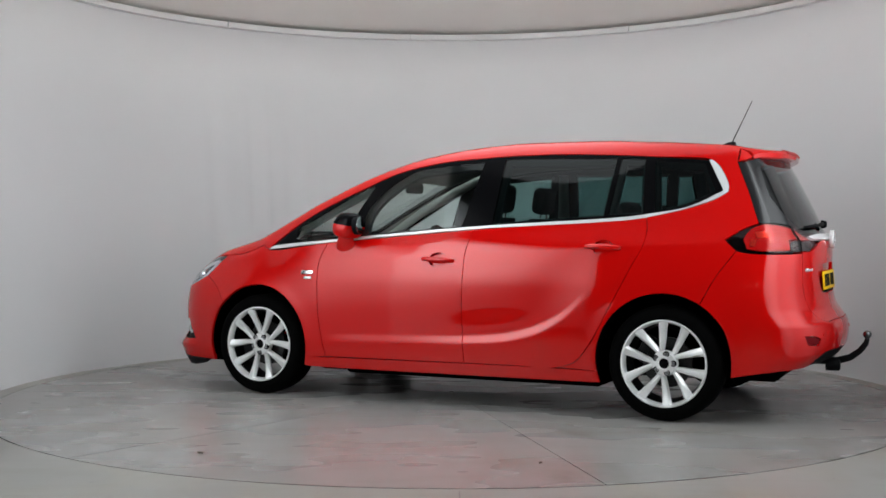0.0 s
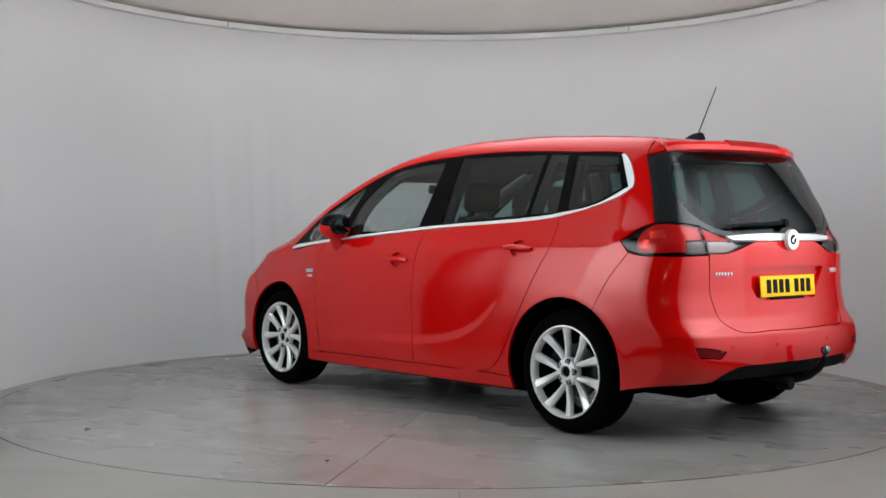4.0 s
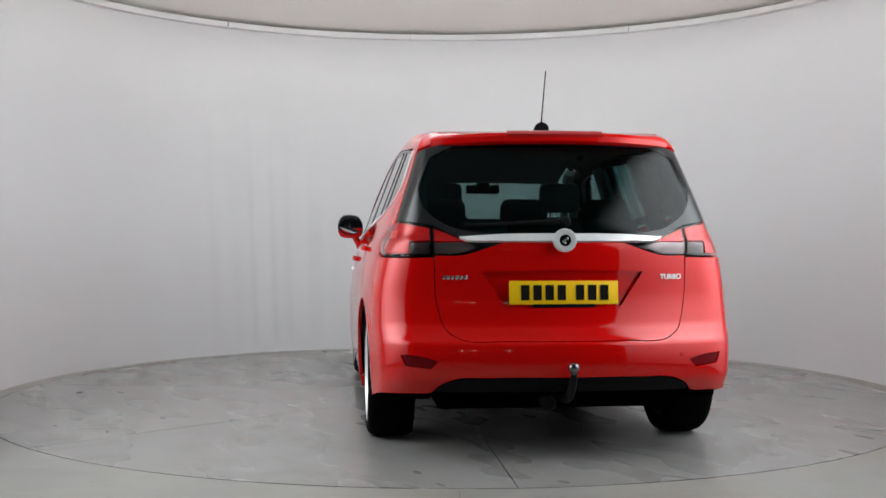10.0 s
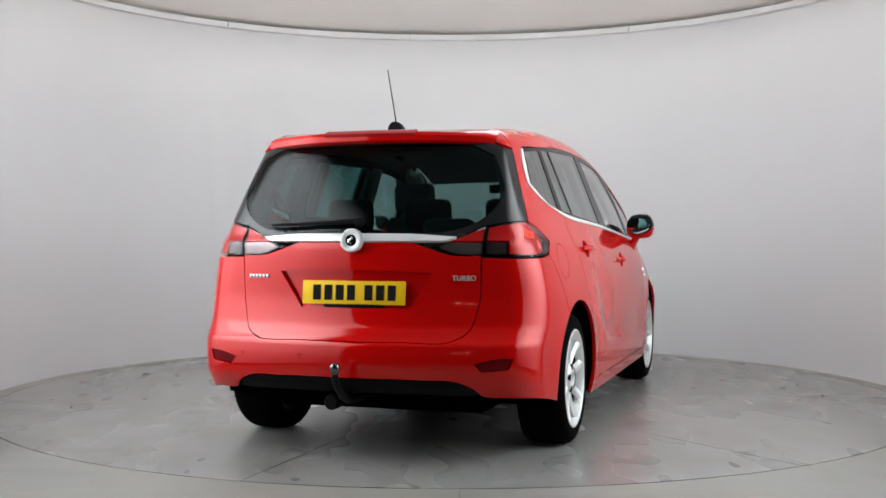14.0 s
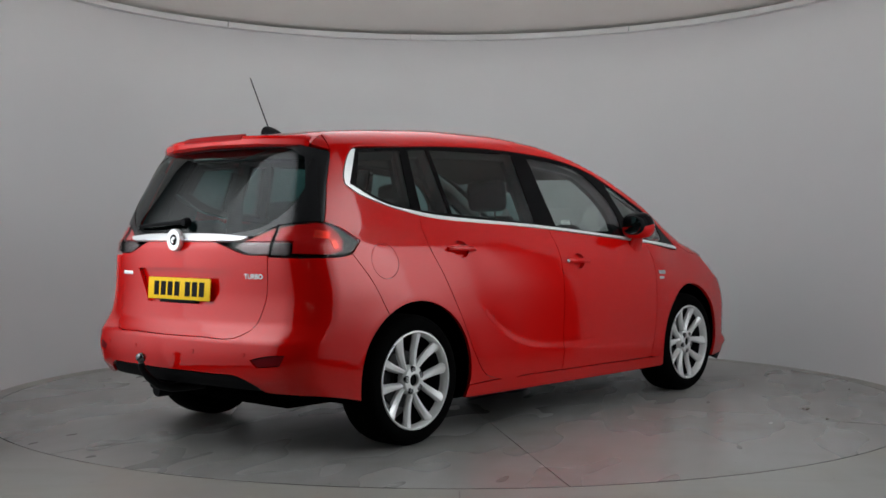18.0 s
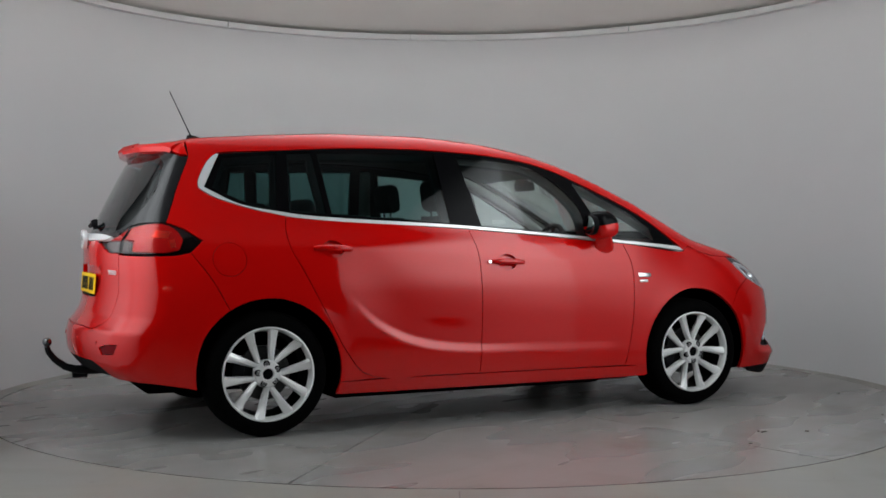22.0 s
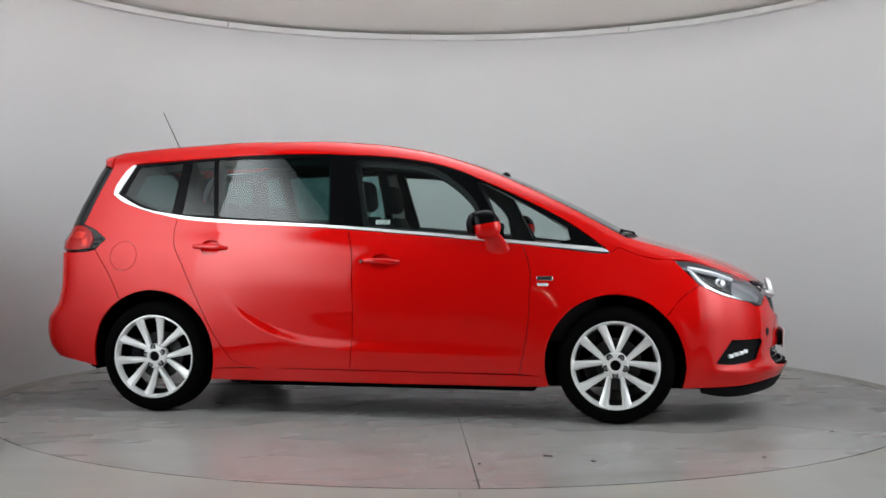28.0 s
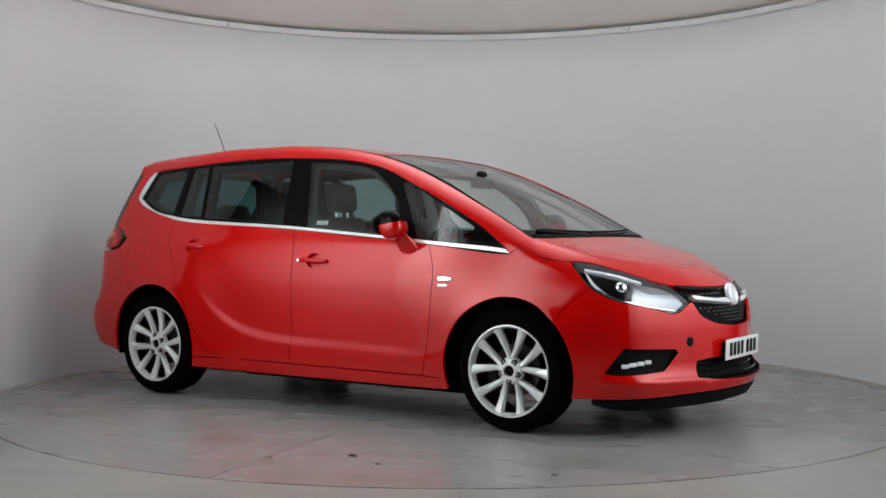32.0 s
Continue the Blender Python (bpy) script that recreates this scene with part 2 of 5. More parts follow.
def tube(points, radius, n=8, cap=True):
    """A round bar along points; radius is one number or one a point."""
    bm = bmesh.new()
    pts = [Vector(p) for p in points]
    rad = radius if isinstance(radius, (list, tuple)) else [radius] * len(pts)
    rings = []
    side_dir = None
    for i, p in enumerate(pts):
        d = (pts[min(i + 1, len(pts) - 1)] - pts[max(i - 1, 0)]).normalized()
        if side_dir is None:
            side_dir = d.orthogonal().normalized()
        side_dir = (side_dir - d * side_dir.dot(d)).normalized()
        up = d.cross(side_dir)
        rings.append([bm.verts.new(p + rad[i] * (math.cos(a) * side_dir + math.sin(a) * up)) for a in [2 * math.pi * k / n for k in range(n)]])
    for p, q in zip(rings, rings[1:]):
        for i in range(n):
            bm.faces.new((p[i], p[(i + 1) % n], q[(i + 1) % n], q[i]))
    if cap:
        bm.faces.new(list(reversed(rings[0])))
        bm.faces.new(rings[-1])
    return bm


# ---- the studio ----
def arc_band(name, profile, a0, a1, n, material, wave=0.0):
    """A closed profile of (radius, z) swept round the axis from a0 to a1 degrees."""
    verts, faces, k = [], [], len(profile)
    for i in range(n + 1):
        a = radians(a0 + (a1 - a0) * i / n)
        deg = math.degrees(a) % 360
        w = wave * sum(k * math.exp(-((deg - c) / s) ** 2) for c, s, k in ((124.0, 0.8, 1.0), (121.6, 0.7, -.8), (117.6, 0.9, .8), (115.0, 0.8, -.6), (131.0, 1.0, .6), (128.4, 1.2, -.4), (112.3, 0.9, .5)))
        for r, z in profile:
            verts.append(((r + w * min(1, max(0, (2.7 - z) / 1.2))) * math.cos(a), (r + w * min(1, max(0, (2.7 - z) / 1.2))) * math.sin(a), z))
    for i in range(n):
        for j in range(k):
            faces.append((i * k + j, (i + 1) * k + j, (i + 1) * k + (j + 1) % k, i * k + (j + 1) % k))
    if abs(a1 - a0) < 359.9:
        faces += [tuple(range(k)), tuple(n * k + j for j in reversed(range(k)))]
    bm = bmesh.new()
    vs = [bm.verts.new(v) for v in verts]
    for f in faces:
        bm.faces.new([vs[i] for i in f])
    if abs(a1 - a0) > 359.9:
        bmesh.ops.remove_doubles(bm, verts=bm.verts, dist=1e-4)
    return part(name, bm, material, None)


GAP_A, GAP_B = -90 + 48.5, 270 - 48.5
TURN_R = 2.955
wall = tagged(arc_band("wall_curved", [(3.085, 0.0)] + [(3.085 + 0.25 * (z / 2.95) ** 1.0, z) for z in np.linspace(0.2, 2.95, 12)] + [(3.42, 2.95), (3.17, 0.0)], GAP_A, GAP_B, 640, WALL, 0.012),
              "smooth pale grey curved studio backdrop wall", "wall", kind="structure")
rail = tagged(arc_band("trim", [(3.335, 2.94), (3.285, 2.945), (3.28, 2.992), (3.335, 2.998)], GAP_A, GAP_B, 120, TRIM_WHITE), "white rounded rail along the wall top", "trim", kind="structure")
for a in (96.8, 128.0, 60.0):
    bm = box(bmesh.new(), (0.006, 0.06, 0.05), pose(3.28 * math.cos(radians(a)), 3.28 * math.sin(radians(a)), 2.969, 0, 0, a - 90))
    part("rail_joint", bm, SILVER, rail)
ceiling = tagged(arc_band("ceiling", [(3.45, 3.0), (2.9, 3.11), (2.2, 3.25), (1.2, 3.39), (0.02, 3.44), (0.02, 3.50), (1.2, 3.45), (2.2, 3.31), (2.9, 3.17), (3.45, 3.06)], GAP_A, GAP_B, 96, CEIL), "white shallow dome over the studio", "ceiling", kind="structure")
ring = [(1.75 * math.cos(a), -0.35 + 1.85 * math.sin(a)) for a in np.linspace(0, 2 * math.pi, 72, endpoint=False)]
bm = bmesh.new()
low, high = [[bm.verts.new((x, y, z)) for x, y in ring] for z in (2.99, 3.005)]
bm.faces.new(low)
bm.faces.new(high)
for i in range(72):
    bm.faces.new((low[i], low[(i + 1) % 72], high[(i + 1) % 72], high[i]))
panel_light = thing("ceiling_light", "broad glowing white light sheet under the dome", "light panel")
part("diffuser", bm, PANEL, panel_light, "glowing white diffuser", smooth=False)
# added fill, out of view: a glowing disc that lifts the dome and wall top
part("upper_fill", lathe([(0, 3.012), (1.10, 3.012), (1.12, 3.020), (1.10, 3.028), (0, 3.028)], 64, pose(0, 0.05, 0, 90)), DOME_FILL, panel_light, "unseen glowing disc added to brighten the dome")

for sx in (-1, 1):
    soft = thing("softbox", "large white softbox light beside the studio opening", "softbox", "softboxes at the opening")
    soft.matrix_basis = pose(sx * 2.23, -3.13, 0, 0, 0, -sx * 6.0)
    part("diffuser", box(bmesh.new(), (0.03, 2.26, 3.42), pose(-sx * 0.03, 0, 1.79), 0.01), STRIP, soft, "glowing white diffuser")
    part("casing", box(bmesh.new(), (0.10, 2.10, 3.46), pose(sx * 0.04, -0.09, 1.79), 0.02), IRON, soft, "dark casing")
    for dy in (-1.0, 1.0):
        part("leg", box(bmesh.new(), (0.08, 0.06, 0.1), pose(sx * 0.05, dy, 0.05), 0.008), IRON, soft)
for name, a0, a1 in (("side_light", -41.2, -8.0), ("side_light", 188.0, 221.2)):
    ob = arc_band(name, [(3.052, 0.01), (3.250, 2.6), (3.275, 2.6), (3.077, 0.01)], a0, a1, 24, SIDE)
    tagged(ob, "tall curved white light panel against the backdrop wall", "light panel", "light panels on the wall")
floor = tagged(arc_band("floor", [(TURN_R + 0.012, 0.0), (14.0, 0.0), (14.0, -0.2), (TURN_R + 0.012, -0.2)], 0, 360, 128, FLOOR), "pale worn concrete studio floor", "floor", kind="structure")
pit = tagged(part("floor_pit", lathe([(0, -0.2), (TURN_R + 0.02, -0.2), (TURN_R + 0.02, -0.21), (0, -0.21)], 64, pose(0, 0, 0, 90)), IRON, None), "dark steel pit under the turntable", "floor", kind="structure")
for name, size, at in (("wall_back_room", (13.0, 0.2, 4.0), (0, -10.6, 2.0)), ("wall_left_room", (0.2, 15.5, 4.0), (-6.5, -2.9, 2.0)), ("wall_right_room", (0.2, 15.5, 4.0), (6.5, -2.9, 2.0)), ("wall_far_room", (13.0, 0.2, 4.0), (0, 4.8, 2.0))):
    tagged(part(name, box(bmesh.new(), size, pose(*at)), DARK_ROOM, None), "dark plain wall of the room round the studio", "wall", kind="structure")
tagged(part("ceiling_room", box(bmesh.new(), (13.2, 15.6, 0.1), pose(0, -2.9, 4.05)), DARK_ROOM, None), "dark plain room ceiling", "ceiling", kind="structure")

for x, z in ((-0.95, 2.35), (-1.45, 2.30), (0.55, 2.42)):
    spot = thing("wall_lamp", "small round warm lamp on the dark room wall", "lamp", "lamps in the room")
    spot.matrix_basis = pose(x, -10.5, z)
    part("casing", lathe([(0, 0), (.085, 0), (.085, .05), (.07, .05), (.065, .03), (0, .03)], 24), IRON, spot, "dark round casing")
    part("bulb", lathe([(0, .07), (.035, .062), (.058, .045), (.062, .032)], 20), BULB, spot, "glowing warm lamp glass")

turntable = thing("turntable", "round grey stained concrete-look turntable with radial joints", "turntable", kind="structure")


def sector(a0, a1):
    n, k = 24, 10
    verts, faces = [], []
    for i in range(n + 1):
        a = a0 + (a1 - a0) * i / n
        for j in range(k + 1):
            r = 0.02 + (TURN_R - 0.02) * j / k
            verts.append((r * math.cos(a), r * math.sin(a), 0.0))
    for i in range(n):
        for j in range(k):
            p = i * (k + 1) + j
            faces.append((p, p + 1, p + k + 2, p + k + 1))
    bm = bmesh.new()
    vs = [bm.verts.new(v) for v in verts]
    for f in faces:
        bm.faces.new([vs[q] for q in f])
    r = bmesh.ops.extrude_face_region(bm, geom=list(bm.faces))
    bmesh.ops.translate(bm, vec=(0, 0, -0.05), verts=[g for g in r["geom"] if isinstance(g, bmesh.types.BMVert)])
    return bm


for k in range(7):
    a0 = radians(-77.0 + 360 / 7 * k)
    part("floor_sector", sector(a0 + 0.0012, a0 + 2 * math.pi / 7 - 0.0012), DISC, turntable)


# ---- the car body as a smooth solid ----
def spl(xs, ys):
    """A smooth curve through the given knots (monotone cubic)."""
    xs, ys = np.array(xs, float), np.array(ys, float)
    d = np.diff(ys) / np.diff(xs)
    m = np.concatenate([[d[0]], np.where(d[1:] * d[:-1] > 0, 2 * d[1:] * d[:-1] / np.where(d[1:] + d[:-1] == 0, 1, d[1:] + d[:-1]), 0), [d[-1]]])
    def f(x):
        x = np.asarray(x, float)
        c = np.clip(x, xs[0], xs[-1])
        i = np.clip(np.searchsorted(xs, c) - 1, 0, len(xs) - 2)
        h = xs[i + 1] - xs[i]
        t = (c - xs[i]) / h
        v = (2*t**3 - 3*t**2 + 1) * ys[i] + (t**3 - 2*t**2 + t) * h * m[i] + (3*t**2 - 2*t**3) * ys[i + 1] + (t**3 - t**2) * h * m[i + 1]
        return v + np.where(x < xs[0], (x - xs[0]) * m[0], 0) + np.where(x > xs[-1], (x - xs[-1]) * m[-1], 0)
    return f
def step(a, b, x):
    t = np.clip((np.asarray(x, float) - a) / (b - a), 0, 1)
    return t * t * (3 - 2 * t)
def smax(a, b, k):
    h = np.clip(0.5 + 0.5 * (a - b) / k, 0, 1)
    return b + (a - b) * h + k * h * (1 - h)
SECTION = spl([.15, .22, .32, .45, .60, .75, .90, 1.0, 1.1, 1.3, 1.5, 1.7], [.888, .914, .931, .938, .940, .934, .913, .888, .848, .773, .698, .622])
TAPER_REAR = spl([-2.4, -2.0, -1.65, -1.3, -1.0, -.5, 0], [.16, .075, .03, .012, .003, 0, 0])
TAPER_LOW = spl([.6, 1.2, 1.5, 1.8, 2.1, 2.4], [0, 0, .012, .05, .12, .25])
TAPER_HIGH = spl([.2, .5, .9, 1.35, 1.7, 2.0, 2.4], [0, 0, .008, .078, .112, .16, .30])
CENTRE = spl([-2.1, -1.9, -1.6, -1.26, -.86, -.47, -.1, .22, .48, .67, .85, 1.03, 1.21, 1.38, 1.48, 1.60, 1.75, 1.95, 2.1, 2.2, 2.3],
             [1.550, 1.577, 1.606, 1.631, 1.649, 1.650, 1.630, 1.584, 1.518, 1.452, 1.377, 1.296, 1.206, 1.116, 1.066, 1.030, .990, .930, .874, .827, .768])
CROWN = spl([-2.1, -1.0, .3, 1.2, 1.6, 2.2], [.02, .02, .028, .055, .045, .065])
REAR = spl([.2, .30, .40, .48, .55, .60, .66, .80, .95, 1.02, 1.08, 1.2, 1.35, 1.5, 1.7], [-2.10, -2.19, -2.268, -2.28, -2.272, -2.235, -2.20, -2.178, -2.18, -2.178, -2.14, -2.085, -2.01, -1.93, -1.80])
FRONT = spl([.15, .21, .27, .40, .56, .66, .72, .78, .9], [2.33, 2.37, 2.390, 2.350, 2.350, 2.337, 2.32, 2.28, 2.15])
RIDGE = spl([-1.1, -1.02, -.92, -.776, -.578, -.384, -.137, .10, .65, 1.2], [.90, .797, .69, .56, .464, .420, .400, .393, .382, .375])
def side(x, z):
    m = step(.55, 1.0, z)
    y = SECTION(z) - TAPER_REAR(x) - TAPER_LOW(x) * (1 - m) - TAPER_HIGH(x) * m
    # arch lips, shoulder crease and the sweeping hollow of the rear door
    for xc, rr in ((1.38, .40), (-1.38, .41)):
        d = np.hypot(x - xc, z - .333)
        y = y + .004 * np.exp(-((d - rr) / .045) ** 2)
    # shoulder crease from the tail lamp to the front wing
    d = z - (.905 + (.9 - x) * .046)
    y = y + .004 * np.exp(-np.sqrt(d * d + 2e-4) / .05) * step(1.35, .9, x) * step(-1.95, -1.7, x)
    ridge = RIDGE(x) + .012
    d = z - ridge
    fade = step(-1.0, -.58, x) * (1 - .55 * step(-.45, .35, x)) * step(.98, .6, x)
    y = y - .018 * step(-.020, .046, d) * step(.42, .08, d) * fade
    return y
def field(x, y, z):
    a = np.abs(y)
    s = a - side(x, z)
    t = (z - CENTRE(x) + CROWN(x) * a ** 2) * .92
    r = REAR(z) + .21 * a ** 2 - x
    f = x - FRONT(z) + .47 * a ** 2
    rr = .10 + .05 * step(1.3, .9, z)
    g = smax(s, t, .075 + .03 * step(1.2, 1.7, x))
    g = smax(g, r, rr)
    return smax(g, f * .9, .10) - .020 * np.exp(-((z - .302) / .028) ** 2) * step(1.86, 2.06, x) * step(-.1, .35, a + .4 * step(2.3, 2.36, x))
# unwrapped run s round the plan: rear centre, rear corner, side, front corner, front centre
PR, PF, RR, RF = (-1.72, .45), (1.55, .30), .45, .62
S1 = PR[1]; S2 = S1 + RR * np.pi / 2; S3 = S2 + PF[0] - PR[0]; S4 = S3 + RF * np.pi / 2; S5 = S4 + PF[1]
def run(x, y):
    x, y = np.asarray(x, float), np.abs(np.asarray(y, float))
    r = np.where(y < PR[1], y, S1 + RR * np.arctan2(y - PR[1], -(x - PR[0])))
    f = np.where(y < PF[1], S5 - y, S4 - RF * np.arctan2(y - PF[1], x - PF[0]))
    return np.where(x < PR[0], r, np.where(x > PF[0], f, S2 + x - PR[0]))
def ray_of(s):
    s = np.asarray(s, float)
    a1 = (np.clip(s, S1, S2) - S1) / RR; a2 = (S4 - np.clip(s, S3, S4)) / RF
    ox = np.select([s < S2, s < S3], [PR[0], PR[0] + s - S2], PF[0])
    oy = np.select([s < S1, s < S2, s < S3, s < S4], [s, PR[1], 0 * s, PF[1]], S5 - s)
    dx = np.select([s < S1, s < S2, s < S3, s < S4], [-1., -np.cos(a1), 0., np.cos(a2)], 1.)
    dy = np.select([s < S1, s < S2, s < S3, s < S4], [0., np.sin(a1), 1., np.sin(a2)], 0.)
    return ox, oy, dx, dy
def solve(f, lo, hi, n=34):
    lo, hi = np.array(lo, float), np.array(hi, float)
    for _ in range(n):
        m = (lo + hi) / 2
        o = f(m) > 0
        hi = np.where(o, m, hi); lo = np.where(o, lo, m)
    return (lo + hi) / 2
def wrap(s, z, depth=0.):
    """Points on the body's flank at run s and height z, sunk by depth."""
    s, z = np.asarray(s, float), np.asarray(z, float)
    ox, oy, dx, dy = ray_of(s)
    k = solve(lambda m: field(ox + m * dx, oy + m * dy, z), 0 * s, 0 * s + 1.3) - depth
    return np.stack([ox + k * dx, oy + k * dy, z], 1)
def lid(x, y, depth=0.):
    """Points on the body's top at plan place x, y, sunk by depth."""
    x, y = np.asarray(x, float), np.asarray(y, float)
    z = solve(lambda m: field(x, y, m), 0 * x + .5, 0 * x + 1.9) - depth
    return np.stack([x, y, z], 1)


# ---- the car's panels ----
from mathutils.geometry import delaunay_2d_cdt

ARCH_R, ARCH_Z = 0.392, 0.342


def at(*p):
    """A point of an outline on the flank: run and height of (x, y, z); z None: where the top meets (x, y)."""
    x, y, z = p if len(p) == 3 else (p[0], 1.0, p[1])
    if z is None:
        z = float(lid([x], [y])[0][2])
    return float(run(x, y)), z


def arch_grow(xc, deg):
    """How far the front arch opens forward of the round, towards its foot."""
    return .040 * min(1, max(0, (48 - deg) / 50)) if xc > 0 and deg < 90 else 0.0


def arch(xc, a0, a1, n=26):
    """The wheel arch's edge from a0 to a1 degrees (0 forward, 90 up)."""
    out = []
    for i in range(n + 1):
        deg = a0 + (a1 - a0) * i / n
        r = ARCH_R + arch_grow(xc, deg)
        out.append(at(xc + r * math.cos(radians(deg)), ARCH_Z + r * math.sin(radians(deg))))
    return out


def smooth(pts, closed=True, gap=0.016, corner=42):
    """A rounded line through pts: curved where it bends gently, sharp at corners."""
    p = [np.array(q, float) for q in pts]
    n, out = len(p), []
    def bend(i):
        if not closed and i in (0, n - 1):
            return True
        a, b = p[i] - p[i - 1], p[(i + 1) % n] - p[i]
        return abs(math.degrees(math.atan2(a[0] * b[1] - a[1] * b[0], a @ b))) > corner
    sharp = [bend(i) for i in range(n)]
    def tangent(i, fwd):
        if sharp[i]:
            return (p[(i + 1) % n] - p[i]) if fwd else (p[i] - p[i - 1])
        a, b = p[i] - p[i - 1], p[(i + 1) % n] - p[i]
        la, lb = np.linalg.norm(a) + 1e-9, np.linalg.norm(b) + 1e-9
        d = (a / la * lb + b / lb * la) / (la + lb)
        return d / (np.linalg.norm(d) + 1e-9) * min(lb if fwd else la, 2.2 * min(la, lb))
    for i in range(n if closed else n - 1):
        q, r = p[i], p[(i + 1) % n]
        k = max(1, int(np.linalg.norm(r - q) / gap + 0.5))
        t0, t1 = tangent(i, True), tangent((i + 1) % n, False)
        for j in range(k):
            t = j / k
            out.append((2*t**3 - 3*t**2 + 1) * q + (t**3 - 2*t**2 + t) * t0 + (3*t**2 - 2*t**3) * r + (t**3 - t**2) * t1)
    if not closed:
        out.append(p[-1])
    return np.array(out)


def area(p):
    return 0.5 * np.sum(p[:, 0] * np.roll(p[:, 1], -1) - np.roll(p[:, 0], -1) * p[:, 1])


def shrink(p, d, axis=None):
    """The outline drawn in by d; points on the car's middle line stay on it."""
    e = np.roll(p, -1, 0) - p
    nrm = np.stack([-e[:, 1], e[:, 0]], 1) / (np.linalg.norm(e, axis=1)[:, None] + 1e-9)
    v = nrm + np.roll(nrm, 1, 0)
    v = v / np.maximum(np.linalg.norm(v, axis=1)[:, None], 0.5)
    q = p + v * d * (1 if area(p) > 0 else -1)
    if axis is not None:
        mid = np.abs(p[:, axis[0]] - axis[1]) < 1e-4
        q[mid, axis[0]] = axis[1]
    return q


def within(p, q):
    """Which of the points q lie inside the polygon p."""
    x, y = q[:, 0][:, None], q[:, 1][:, None]
    a, b = p, np.roll(p, -1, 0)
    hit = ((a[:, 1] > y) != (b[:, 1] > y)) & (x < (b[:, 0] - a[:, 0]) * (y - a[:, 1]) / (b[:, 1] - a[:, 1] + 1e-12) + a[:, 0])
    return hit.sum(1) % 2 == 1


def mesh_2d(outer, holes, grid):
    pts, edges = [], []
    for loop in [outer, *holes]:
        k = len(pts)
        pts += [tuple(q) for q in loop]
        edges += [(k + i, k + (i + 1) % len(loop)) for i in range(len(loop))]
    lo, hi = outer.min(0), outer.max(0)
    gx, gy = np.meshgrid(np.arange(lo[0], hi[0], grid), np.arange(lo[1], hi[1], grid * 0.8))
    gx = gx + (np.arange(gx.shape[0]) % 2)[:, None] * grid / 2
    g = np.stack([gx.ravel(), gy.ravel()], 1)
    keep = within(outer, g)
    for h in holes:
        keep &= ~within(h, g)
    g = g[keep]
    rim = np.array(pts)
    if len(g):
        near = np.array([np.min((rim[:, 0] - q[0]) ** 2 + (rim[:, 1] - q[1]) ** 2) for q in g])
        g = g[near > (0.5 * grid) ** 2]
    v, _, f, *_ = delaunay_2d_cdt([Vector(q) for q in pts] + [Vector(q) for q in g], edges, [], 0, 1e-6)
    v = np.array([tuple(q) for q in v])
    f = np.array([tuple(q) for q in f])
    c = v[f].mean(1)
    ok = within(outer, c)
    for h in holes:
        ok &= ~within(h, c)
    return v, f[ok]


def normal_at(p):
    e = 2e-3
    g = np.stack([field(p[:, 0] + e * (k == 0), p[:, 1] + e * (k == 1), p[:, 2] + e * (k == 2)) - field(p[:, 0] - e * (k == 0), p[:, 1] - e * (k == 1), p[:, 2] - e * (k == 2)) for k in range(3)], 1)
    return g / (np.linalg.norm(g, axis=1)[:, None] + 1e-9)


